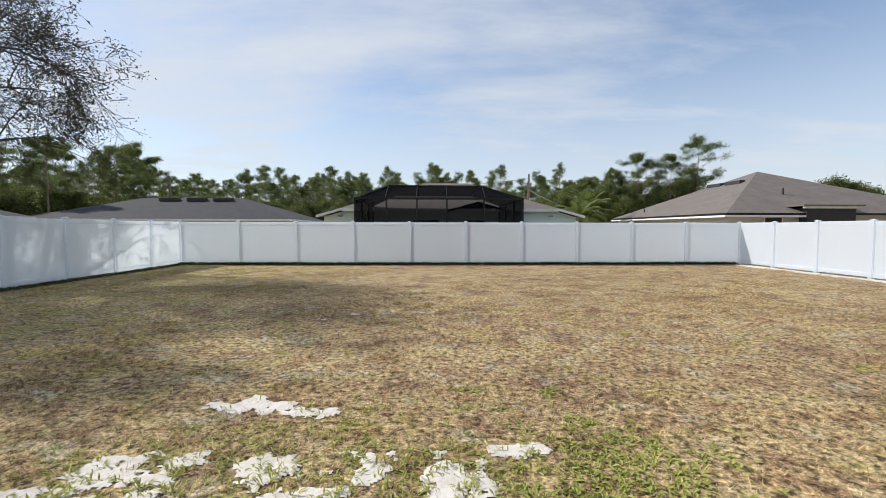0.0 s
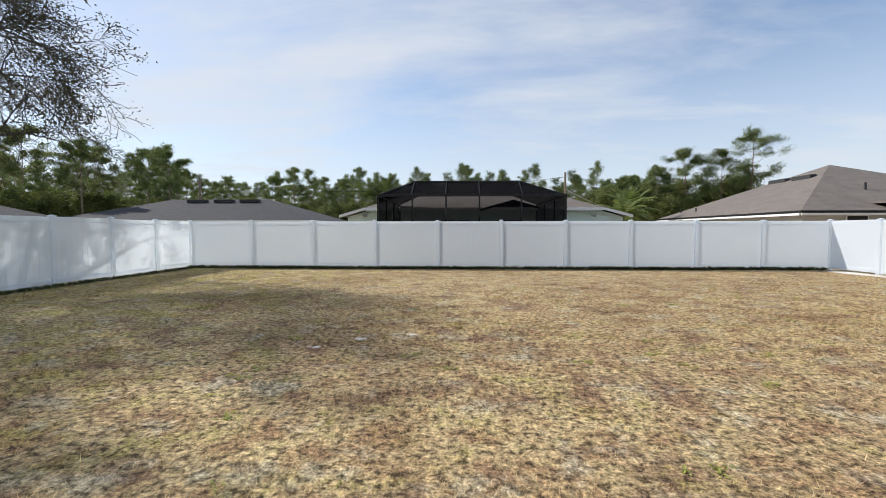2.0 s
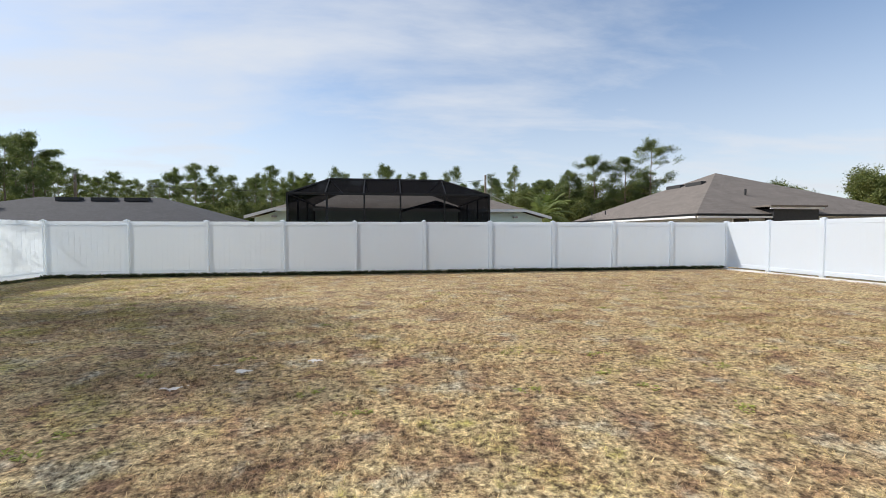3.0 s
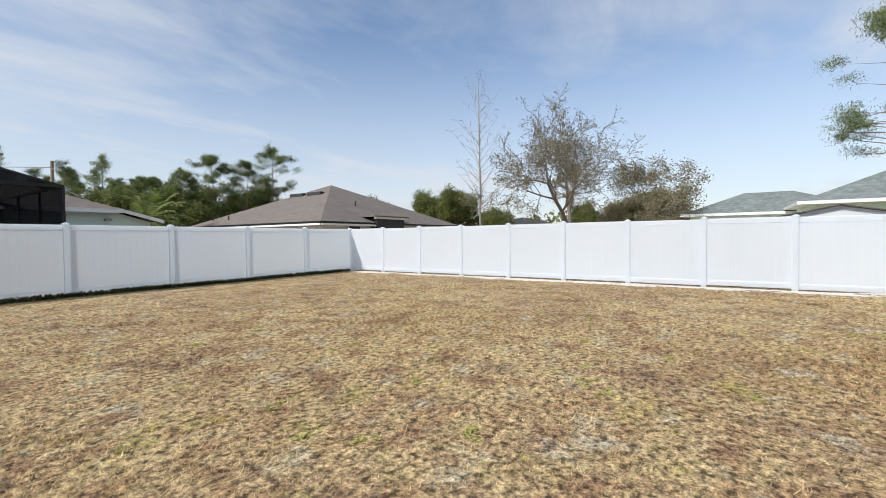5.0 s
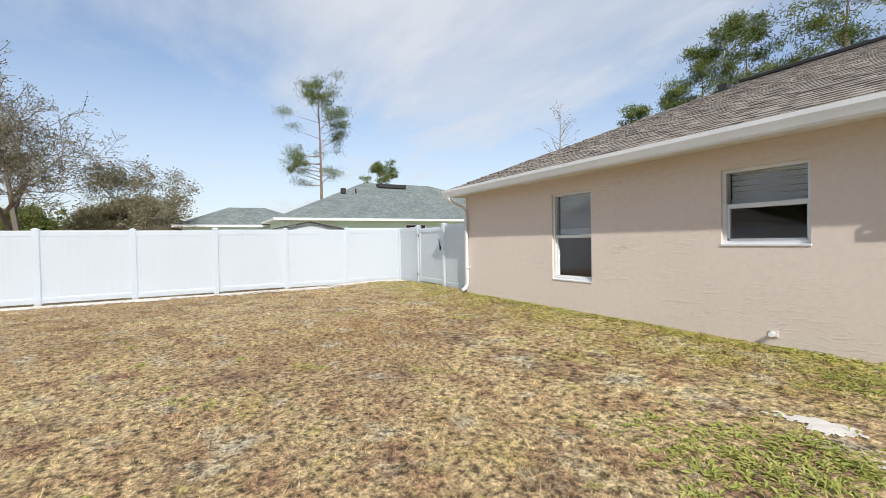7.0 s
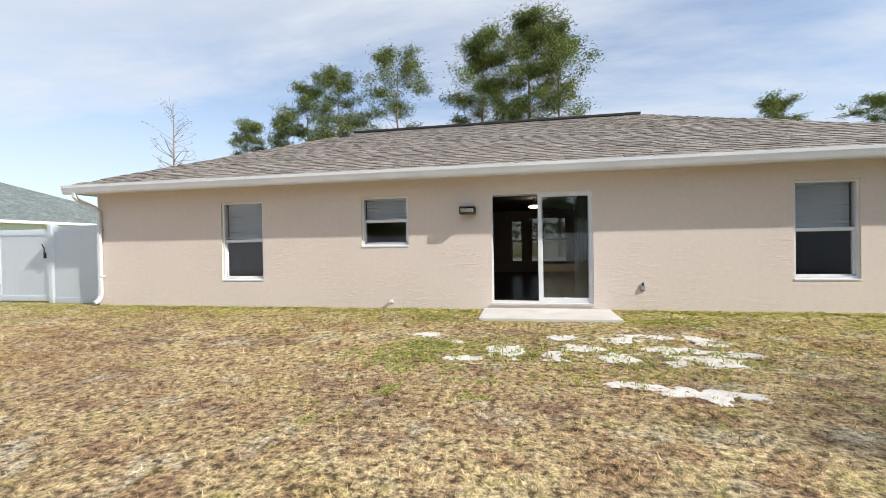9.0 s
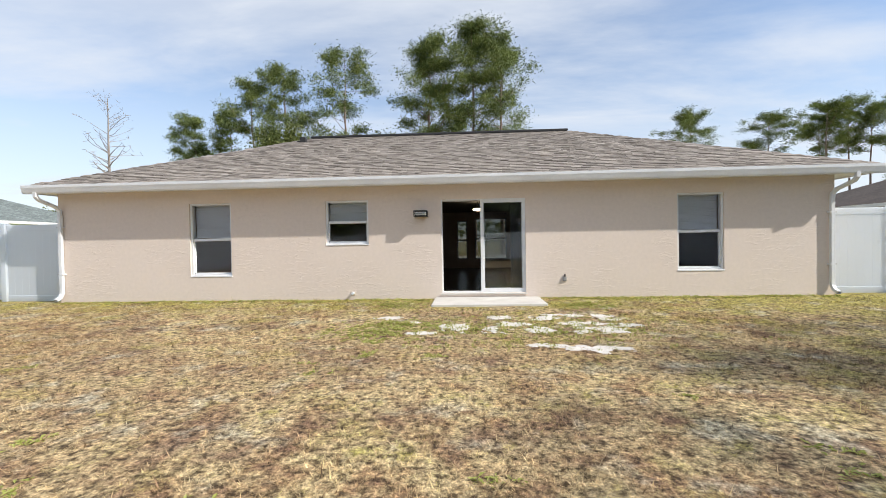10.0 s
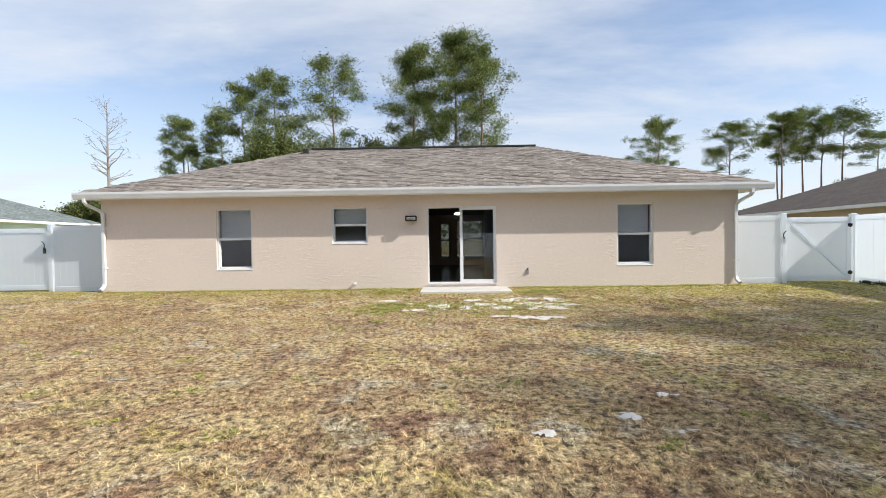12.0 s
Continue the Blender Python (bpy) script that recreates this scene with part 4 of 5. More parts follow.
bk = [bm.verts.new((x, -4.2, z)) for x, z in gab]
bm.faces.new(fr)
bm.faces.new(bk)
for k in range(6):
    bm.faces.new([fr[k], fr[(k + 1) % 6], bk[(k + 1) % 6], bk[k]])
part("porch_gable", bm, BRONZE, hg, "dark gable edge over the terrace")
for x, w in ((-1.2, 1.8), (1.9, 1.5)):
    boxes("window", WHITE, hg, (x - w / 2, x + w / 2, -5.06, -5.0, 0.3, 2.15))
    boxes("pane", DARKVENT, hg, (x - w / 2 + 0.06, x - 0.03, -5.075, -5.061, 0.36, 2.09), (x + 0.03, x + w / 2 - 0.06, -5.075, -5.061, 0.36, 2.09))
for x in (-6.7, 6.9):
    boxes("flood_light", PLASTIC, hg, (x - 0.12, x + 0.12, -5.25, -5.0, 2.32, 2.42), bevel=0.02)

cage = tagged(empty("pool_enclosure", -0.02, 24.1, 0), "black screened pool enclosure with an aluminium frame", "pool enclosure")
CX, CY0, CY1 = 4.05, -3.2, 3.8
TXL, TXR, TZ, SZ = -2.53, 2.16, 3.69, 3.0
ty = -2.3
posts = (-2.54, -1.08, 0.36, 2.16)


def bar(parent, a, b, r=0.035):
    a, b = Vector(a), Vector(b)
    d = b - a
    bm = bmesh.new()
    box(bm, 0, d.length, -r, r, -r, r)
    bm.transform(Matrix.Translation(a) @ d.to_track_quat("X", "Z").to_matrix().to_4x4())
    part("frame_bar", bm, BRONZE, parent)


for x in posts:
    bar(cage, (x, CY0, 0), (x, CY0, SZ))
for y in (CY0, -1.0, 1.4, CY1):
    for x in (-CX, CX):
        bar(cage, (x, y, 0), (x, y, SZ))
for z in (SZ, 1.0):
    bar(cage, (-CX, CY0, z), (CX, CY0, z), 0.045 if z == SZ else 0.03)
for x in (-CX, CX):
    bar(cage, (x, CY0, SZ), (x, CY1, SZ))
    bar(cage, (x, CY0, 1.0), (x, CY1, 1.0))
    bar(cage, (x, CY0, SZ), (TXL if x < 0 else TXR, ty, TZ))
bar(cage, (TXL, ty, TZ), (TXR, ty, TZ))
bar(cage, (TXL, CY1, TZ), (TXR, CY1, TZ))
for x in (TXL, -1.08, 0.36, TXR):
    bar(cage, (x, ty, TZ), (x, CY1, TZ))
    bar(cage, (x * 1.03, CY0, SZ), (x, ty, TZ), 0.025)


def sheet(material, *p):
    bm = bmesh.new()
    bm.faces.new([bm.verts.new(q) for q in p])
    part("screen", bm, material, cage, "fine black insect screen")


sheet(SCREEN, (-CX, CY0, 0), (CX, CY0, 0), (CX, CY0, SZ), (-CX, CY0, SZ))
for s in (-1, 1):
    sheet(SCREEN_SIDE, (s * CX, CY0, 0), (s * CX, CY1, 0), (s * CX, CY1, SZ), (s * CX, CY0, SZ))
    sheet(SCREEN_SIDE, (s * CX, CY0, SZ), (s * CX, CY1, SZ), (TXL if s < 0 else TXR, CY1, TZ), (TXL if s < 0 else TXR, ty, TZ))
sheet(SCREEN_SIDE, (-CX, CY0, SZ), (CX, CY0, SZ), (TXR, ty, TZ), (TXL, ty, TZ))
sheet(SCREEN_SIDE, (TXL, ty, TZ), (TXR, ty, TZ), (TXR, CY1, TZ), (TXL, CY1, TZ))

# charcoal roofs beyond the far corner
hl = neighbour("low house with a charcoal shingle roof", [(-34.0, -11.8, 35.5, 48.5, 2.28)], GREYWALL, ROOF_DARK, 0.33)
for x in (-24.6, -22.1, -19.7):
    yy = 41.0
    local(hl, "roof_vent", DARKVENT, (x - 0.85, x + 0.85, yy - 0.3, yy + 0.3, 2.28 + 0.33 * (yy - 35.5) - 0.05, 2.28 + 0.33 * (yy - 35.5) + 0.24), bevel=0.03)
hl2 = neighbour("dark-roofed house half hidden by the tree", [(-52.0, -31.0, 22.0, 34.4, 2.4)], GREYWALL, ROOF_DARK, 0.36)
local(hl2, "roof_vent", DARKVENT, (-33.4, -32.9, 27.4, 29.2, 3.2, 3.45), bevel=0.03)

# mint house beside the yard
he = neighbour("mint stucco house with a grey-green shingle roof", [(22.6, 37.2, -17.5, 2.57, 2.74), (27.4, 33.4, -1.0, 7.2, 2.57)], GREENWALL, ROOF_GREEN, 0.42)
local(he, "roof_vent", DARKVENT, (28.6, 29.1, -7.6, -5.4, 5.35, 5.62), bevel=0.03)
local(he, "vent_cowl", DARKVENT, (26.9, 27.2, -2.5, -2.2, 4.6, 4.98), bevel=0.05)
local(he, "vent_pipe", DARKVENT, (27.2, 27.28, -3.3, -3.22, 4.6, 5.0))
house_window(he, 23.02, 23.05, -6.3, -4.9, 1.9, 2.45)
# small shed behind the side fence
sh = tagged(empty("garden_shed", 15.8, 2.5, 0), "low garden shed with a shallow gable roof", "shed")
bm = bmesh.new()
a = [(-1.3, -0.1), (1.3, -0.1), (1.3, 1.86), (0, 2.13), (-1.3, 1.86)]
f0 = [bm.verts.new((-0.9, y, z)) for y, z in a]
f1 = [bm.verts.new((0.9, y, z)) for y, z in a]
bm.faces.new(f0)
bm.faces.new(f1)
for k in range(5):
    bm.faces.new([f0[k], f0[(k + 1) % 5], f1[(k + 1) % 5], f1[k]])
part("wall", bm, GREYWALL, sh)
bm = bmesh.new()
a = [(-1.5, 1.86), (0, 2.17), (1.5, 1.86), (1.5, 1.83), (0, 2.14), (-1.5, 1.83)]
f0 = [bm.verts.new((-1.05, y, z)) for y, z in a]
f1 = [bm.verts.new((1.05, y, z)) for y, z in a]
for k in range(6):
    bm.faces.new([f0[k], f0[(k + 1) % 6], f1[(k + 1) % 6], f1[k]])
for f in (f0, f1):
    bm.faces.new([f[0], f[1], f[4], f[5]])
    bm.faces.new([f[1], f[2], f[3], f[4]])
part("roof", bm, ROOF_DARKBROWN, sh)
# tan house with a dark brown roof on the other side
hw_ = neighbour("tan house with a dark brown shingle roof", [(-31.0, -16.6, -15.0, 8.0, 2.5)], TANWALL, ROOF_DARKBROWN, 0.40)
# far roofs over the side fence
neighbour("distant house with a grey roof", [(52.0, 68.0, 24.0, 36.0, 2.5)], GREYWALL, ROOF_DARK, 0.3)
neighbour("distant house with a reddish roof", [(-52.0, -38.0, -42.0, -30.0, 2.6)], TANWALL, ROOF_DARKBROWN, 0.3)


# ---- trees ----
def tube(V, F, p, q, r0, r1, n=5):
    d = (q - p)
    if d.length < 1e-4:
        return
    a = d.orthogonal().normalized()
    b = d.normalized().cross(a)
    k = len(V)
    for c, r in ((p, r0), (q, r1)):
        for i in range(n):
            t = 2 * math.pi * i / n
            V.append(c + a * (math.cos(t) * r) + b * (math.sin(t) * r))
    for i in range(n):
        F.append((k + i, k + (i + 1) % n, k + n + (i + 1) % n, k + n + i))


def leaf(V, F, c, size, rng, slim=0.5):
    d = Vector((rng.gauss(0, 1), rng.gauss(0, 1), rng.gauss(0, 0.7))).normalized()
    s = d.orthogonal().normalized()
    s.rotate(Matrix.Rotation(rng.random() * 6.28, 3, d))
    k = len(V)
    V += [c - d * size * 0.5, c + s * size * slim * 0.5, c + d * size * 0.5, c - s * size * slim * 0.5]
    F.append((k, k + 1, k + 2, k + 3))


def needles(V, F, c, out, size, n, rng, puff=0.42):
    for _ in range(n):
        d = (out * 0.45 + Vector((rng.gauss(0, 1), rng.gauss(0, 1), rng.gauss(0, 1)))).normalized()
        s = d.orthogonal().normalized() * size * 0.10
        e = c + Vector((rng.gauss(0, 1), rng.gauss(0, 1), rng.gauss(0, 0.62))) * puff
        k = len(V)
        V += [e - s, e + s, e + d * size * rng.uniform(0.7, 1.3)]
        F.append((k, k + 1, k + 2))


def grow(V, F, tips, p, d, length, r, depth, rng, droop=0.0, spread=0.65, kids=(2, 4), wob=0.16, thin=0.006):
    """A limb of a few bent lengths, with side limbs, down to twigs."""
    n = 4 if depth > 1 else 3
    step = length / n
    q = p.copy()
    for i in range(n):
        d = (d + Vector((rng.gauss(0, wob), rng.gauss(0, wob), rng.gauss(0, wob * 0.8) - droop))).normalized()
        e = q + d * step
        r1 = max(r * (0.86 if depth > 0 else 0.7), thin)
        tube(V, F, q, e, r, r1, 6 if depth > 2 else 4 if depth > 0 else 3)
        if depth > 0 and i >= (1 if depth > 1 else 0):
            for _ in range(rng.randint(*kids) if i == n - 1 else rng.randint(1, 2)):
                s = d.orthogonal().normalized()
                s.rotate(Matrix.Rotation(rng.random() * 6.28, 3, d))
                cd = (d + s * rng.uniform(0.5, 1.2) * spread * 1.5).normalized()
                grow(V, F, tips, e, cd, length * rng.uniform(0.5, 0.75), r1 * 0.6, depth - 1, rng, droop, spread, kids, wob, thin)
        q, r = e, r1
        if depth <= 1:
            tips.append((e.copy(), d.copy()))


def broad_tree(name, base, label, seed, height, depth, leaf_mat, leaf_size, per_tip, bark=BARK, lean=(0, 0, 1), trunk_r=0.16, droop=0.0, spread=0.65, stems=1, chance=1.0, group="", start=0.25, wob=0.16, thin=0.006, scatter=1.2, kids=(2, 4)):
    rng = random.Random(seed)
    V, F, tips = [], [], []
    for s in range(stems):
        d = Vector(lean).normalized()
        if stems > 1:
            a = 6.28 * s / stems + rng.random()
            d = (d + Vector((math.cos(a), math.sin(a), 0)) * 0.4).normalized()
        p = Vector((0, 0, -0.1))
        e = p + d * height * start
        tube(V, F, p, e, trunk_r * 1.25, trunk_r, 8)
        grow(V, F, tips, e, d, height * 0.42, trunk_r, depth, rng, droop, spread, kids, wob, thin)
        if stems == 1:
            for _ in range(2):
                s2 = d.orthogonal().normalized()
                s2.rotate(Matrix.Rotation(rng.random() * 6.28, 3, d))
                grow(V, F, tips, e, (d + s2 * 0.7).normalized(), height * 0.36, trunk_r * 0.7, depth - 1, rng, droop, spread, kids, wob, thin)
    t = tagged(empty(name, *base), label, "tree", group)
    part_mesh("trunk", raw_mesh("trunk", V, F, bark), t, label="branching trunk and limbs")
    LV, LF = [], []
    for c, d in tips:
        if rng.random() > chance:
            continue
        for _ in range(per_tip):
            leaf(LV, LF, c + Vector((rng.gauss(0, 1), rng.gauss(0, 1), rng.gauss(0, 1))) * leaf_size * scatter, leaf_size * rng.uniform(0.6, 1.3), rng)
    if LV:
        part_mesh("crown", raw_mesh("crown", LV, LF, leaf_mat), t)
    return t


def pine(name, base, label, seed, height, crown_from=0.5, width=0.2, density=1.0, group="pines", trunk=None, mat=None, branches=26, shape=1.0, needle=0.27, bark=None, steep=0.0):
    rng = random.Random(seed)
    V, F, LV, LF = [], [], [], []
    r = trunk or height * 0.011
    pts = [Vector((0, 0, -0.2))]
    bx, by = rng.gauss(0, 0.012), rng.gauss(0, 0.012)
    for k in range(1, 9):
        pts.append(Vector((bx * height * (k / 8) ** 1.5 + rng.gauss(0, 0.03), by * height * (k / 8) ** 1.5 + rng.gauss(0, 0.03), height * k / 8)))
    for k in range(8):
        tube(V, F, pts[k], pts[k + 1], r * (1 - k / 9.2), r * (1 - (k + 1) / 9.2), 7)
    for i in range(branches):
        f = crown_from + (1 - crown_from) * (i + rng.random()) / branches
        z = f * height
        k = min(int(f * 8), 7)
        p = pts[k].lerp(pts[k + 1], f * 8 - k)
        u = (f - crown_from) / (1 - crown_from)
        prof_w = math.sqrt(max(0.06, 1 - ((u - 0.42) / 0.60) ** 2)) * shape
        ln = height * width * max(0.2, prof_w) * rng.uniform(0.55, 1.15)
        a = rng.random() * 6.28
        d = Vector((math.cos(a), math.sin(a), 0.12 + steep + 0.5 * u + rng.gauss(0, 0.15))).normalized()
        q = p.copy()
        rr = r * 0.28 * (1.1 - u)
        for s in range(4):
            d = (d + Vector((rng.gauss(0, 0.14), rng.gauss(0, 0.14), rng.gauss(0.06, 0.1)))).normalized()
            e = q + d * ln / 4
            tube(V, F, q, e, rr, rr * 0.7, 4)
            rr *= 0.7
            q = e
            if s >= 2 or (u > 0.7 and s >= 1):
                for _ in range(rng.randint(1, 3)):
                    side = Vector((rng.gauss(0, 1), rng.gauss(0, 1), rng.gauss(0.3, 0.5))).normalized()
                    c = e + side * rng.uniform(0.15, 0.30) * ln * 0.7
                    tube(V, F, e, c, rr * 0.6 + 0.006, 0.006, 3)
                    needles(LV, LF, c, side, needle * rng.uniform(0.8, 1.2) * (height / 16) ** 0.5, int(105 * density), rng, 0.020 * height * rng.uniform(0.7, 1.3))
    t = tagged(empty(name, *base), label, "tree", group)
    part_mesh("trunk", raw_mesh("trunk", V, F, bark or BARK_PINE), t)
    if LV:
        part_mesh("crown", raw_mesh("crown", LV, LF, mat or NEEDLE), t)
    return t


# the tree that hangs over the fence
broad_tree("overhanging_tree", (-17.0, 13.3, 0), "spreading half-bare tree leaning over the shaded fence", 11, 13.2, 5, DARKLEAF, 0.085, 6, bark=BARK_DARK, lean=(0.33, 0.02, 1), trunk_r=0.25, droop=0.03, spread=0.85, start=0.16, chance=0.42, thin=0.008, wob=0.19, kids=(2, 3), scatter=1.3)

# second tree, out of view, added to deepen the shade on the lawn
broad_tree("overhanging_tree", (-19.4, 8.8, 0), "unseen half-bare tree added to shade the lawn", 17, 10.5, 5, DARKLEAF, 0.10, 6, bark=BARK_DARK, lean=(0.15, 0.0, 1), trunk_r=0.2, droop=0.03, spread=0.85, start=0.2, chance=0.42, thin=0.008, wob=0.19, kids=(2, 3), scatter=1.3)

# trees over the sunlit side fence
broad_tree("oak_tree", (29.0, 13.4, 0), "open-crowned oak with thinning winter leaves", 5, 10.5, 4, DRYLEAF, 0.11, 5, lean=(0.05, 0.25, 1), trunk_r=0.17, stems=2, start=0.14, chance=0.8, thin=0.014, bark=BARK, kids=(1, 3), spread=0.8)
broad_tree("oak_tree", (31.5, 10.2, 0), "leaning oak with brownish leaves", 8, 7.6, 4, DRYLEAF, 0.13, 6, lean=(0.0, -0.15, 1), trunk_r=0.13, stems=2, start=0.12, chance=0.55, kids=(1, 3), bark=BARK_PALE)
broad_tree("shrub_tree", (31.0, 9.3, 0), "dense olive shrub behind the fence", 9, 4.6, 4, DRYLEAF, 0.13, 8, trunk_r=0.09, stems=3, start=0.08)
pine("bare_tree", (26.4, 19.45, 0), "tall slender leafless sapling", 21, 12.6, 0.25, 0.20, 0, group="leafless trees", bark=BARK_PALE, branches=64, trunk=0.10, steep=0.8)
for x, y, s, h in ((50, 36.6, 31, 8.4), (52, 42, 32, 7.5), (51, 30.5, 33, 5.2), (60, 22, 34, 5.5)):
    broad_tree("live_oak", (x, y, 0), "dense dark evergreen oak", s, h, 4, OAKLEAF, 0.22, 9, trunk_r=0.2, stems=2, spread=0.8, start=0.1, group="evergreen oaks")
pine("pine_tree", (44.0, -5.1, 0), "tall lone pine with a tufted flat-topped crown", 41, 17.0, 0.42, 0.25, 1.0, branches=34, trunk=0.22, needle=0.2)
pine("pine_tree", (51.5, -14.5, 0), "pine top behind the mint house", 42, 10.8, 0.5, 0.3, 1.1)

# pines in front of the house, seen over its roof
for x, y, h, cf, wd, s, br in ((-1.3, -28.4, 19.6, 0.36, 0.13, 51, 46), (-3.6, -27.9, 18.2, 0.36, 0.13, 58, 34), (0.9, -31.9, 15.6, 0.4, 0.12, 52, 22), (2.7, -28.2, 18.6, 0.36, 0.13, 53, 46), (9.8, -28.0, 17.4, 0.42, 0.17, 54, 24),
                               (14.9, -28.0, 16.2, 0.45, 0.15, 55, 24), (17.9, -27.6, 15.0, 0.45, 0.15, 56, 22), (20.1, -28.0, 13.0, 0.45, 0.12, 57, 16), (23.7, -28.0, 12.4, 0.5, 0.14, 66, 18), (22.6, -27.0, 10.8, 0.4, 0.14, 67, 14),
                               (-24.4, -38.0, 13.8, 0.60, 0.2, 59, 26), (-32.3, -38.0, 13.4, 0.62, 0.19, 60, 24), (-38.0, -37.8, 14.6, 0.68, 0.15, 61, 18), (-41.2, -38.7, 14.7, 0.7, 0.15, 62, 20),
                               (-42.9, -38.3, 14.4, 0.68, 0.14, 63, 18), (-45.2, -38.3, 15.0, 0.66, 0.17, 64, 22), (-40.0, -40.8, 14.2, 0.7, 0.15, 68, 16), (-47.5, -36.6, 12.2, 0.3, 0.2, 65, 24)):
    pine("pine_tree", (x, y, 0), "tall pine with dense bushy needle clumps", s, h, cf, wd * 1.2, 1.0, branches=int(br * 1.25), needle=0.25)
for x, y, h, s in ((13.4, -26.3, 8.6, 71), (7.3, -30.1, 9.6, 72), (10.0, -29.0, 7.0, 73), (4.6, -30.6, 8.5, 74)):
    broad_tree("evergreen_tree", (x, y, 0), "dense evergreen tree behind the roof", s, h, 4, OAKLEAF, 0.22, 9, trunk_r=0.2, stems=2, spread=0.6, start=0.2, group="trees beyond the house", scatter=1.5)
pine("bare_tree", (20.7, -15.5, 0), "grey leafless tree with moss", 23, 10.3, 0.5, 0.17, 0, group="leafless trees", bark=BARK_PALE, branches=48, trunk=0.14, steep=0.15)
pine("bare_tree", (21.4, -28.0, 0), "grey leafless tree behind the pines", 24, 13.4, 0.5, 0.12, 0, group="leafless trees", bark=BARK_PALE, branches=16, trunk=0.12, steep=0.6)
broad_tree("live_oak", (24.2, -19.0, 0), "dark evergreen tree beside the neighbour's roof", 35, 4.7, 4, OAKLEAF, 0.15, 9, trunk_r=0.12, stems=2, start=0.1, group="evergreen oaks")

# pine wood behind the rear houses
kinds = [pine("pine_tree", (-22.4 + 3 * k, 71.5, 0), "slender pine in the wood edge", 80 + k, h, cf, wd, 0.45, branches=30, needle=0.26) for k, (h, cf, wd) in enumerate(((10.0, 0.35, 0.15), (9.5, 0.45, 0.15), (9.0, 0.3, 0.16), (10.4, 0.45, 0.14), (8.4, 0.25, 0.17)))]
shrubs = [broad_tree("understorey_tree", (-30 + 9 * k, 68, 0), "olive green tree in the wood edge", 90 + k, 6.0, 4, OAKLEAF, 0.24, 6, trunk_r=0.14, stems=2, spread=0.7, start=0.1, group="wood edge") for k in range(3)]
rng = random.Random(7)
for k in range(340):
    ang = radians(-62 + 124 * (k + rng.random()) / 340)
    dist = rng.uniform(66, 92)
    x, y = dist * math.sin(ang), dist * math.cos(ang)
    if x > 30:
        continue
    copy_thing(kinds[rng.randrange(5)], pose(x, y, 0, 0, 0, rng.random() * 360) @ Matrix.Diagonal((0.95, 0.95, rng.uniform(0.8, 1.12), 1)))
for k in range(100):
    ang = radians(-62 + 95 * (k + rng.random()) / 100)
    dist = rng.uniform(60, 70)
    copy_thing(shrubs[rng.randrange(3)], pose(dist * math.sin(ang), dist * math.cos(ang), 0, 0, 0, rng.random() * 360) @ Matrix.Diagonal((*(rng.uniform(0.7, 1.0),) * 3, 1)))
for x, y, h, s in ((-35.8, 41.2, 9.4, 101), (-34.8, 48.4, 10.0, 102), (-42.3, 41.9, 11.0, 103), (-31.5, 47.0, 9.6, 104), (-38.6, 46, 9.8, 105), (32.3, 52.0, 12.0, 106)):
    pine("pine_tree", (x, y, 0), "rounded pine standing clear of the wood", s, h, 0.5, 0.24, 1.0, branches=24, needle=0.3)
for x, y, h, s in ((22.5, 53.5, 8.6, 121), (25.6, 53.0, 10.5, 122), (29.3, 52.5, 10.3, 123), (33.5, 55.5, 9.0, 124), (19.5, 54.0, 7.6, 125)):
    pine("pine_tree", (x, y, 0), "broad bushy pine behind the taupe roof", s, h, 0.32, 0.24, 1.2, branches=40, needle=0.24)
for x, y, h, s in ((26.5, 58, 7.6, 112), (18.0, 58, 6.2, 113), (14.0, 59, 5.8, 115), (33.5, 56, 7.4, 116), (58, 46, 6.6, 117), (52, 52, 6.8, 118)):
    broad_tree("evergreen_tree", (x, y, 0), "sunlit evergreen tree behind the taupe roof", s, h, 4, OAKLEAF, 0.22, 9, trunk_r=0.2, stems=2, spread=0.6, start=0.2, group="wood edge", chance=0.55, scatter=1.3)


def palm(x, y, h, seed):
    rng = random.Random(seed)
    t = tagged(empty("palm_tree", x, y, 0), "bushy palm with arching yellow-green fronds", "tree", "palms")
    V, F = [], []
    tube(V, F, Vector((0, 0, -0.1)), Vector((0.1, 0, h * 0.55)), 0.2, 0.17, 8)
    part_mesh("trunk", raw_mesh("trunk", V, F, BARK), t)
    LV, LF = [], []
    for k in range(26):
        a, el = rng.random() * 6.28, rng.uniform(-0.2, 1.3)
        d = Vector((math.cos(a) * math.cos(el), math.sin(a) * math.cos(el), math.sin(el)))
        q = Vector((0.1, 0, h * 0.55))
        for s in range(9):
            e = q + d * h * 0.055
            d = (d + Vector((0, 0, -0.13))).normalized()
            side = d.cross(Vector((0, 0, 1))).normalized()
            for sg in (-1, 1):
                tip = e + side * sg * h * 0.12 * math.sin(0.5 + s * 0.28) + d * h * 0.06 - Vector((0, 0, h * 0.03))
                i = len(LV)
                LV += [q, e, tip]
                LF.append((i, i + 1, i + 2))
            q = e
    part_mesh("crown", raw_mesh("crown", LV, LF, PALMLEAF), t)


palm(12.9, 38.4, 4.9, 1)
palm(14.4, 41.0, 5.4, 2)
palm(11.8, 43.0, 4.4, 3)

# utility poles and their wires
POLES = [(10.9, 49.3, 7.8), (-30.5, 51.0, 7.4)]
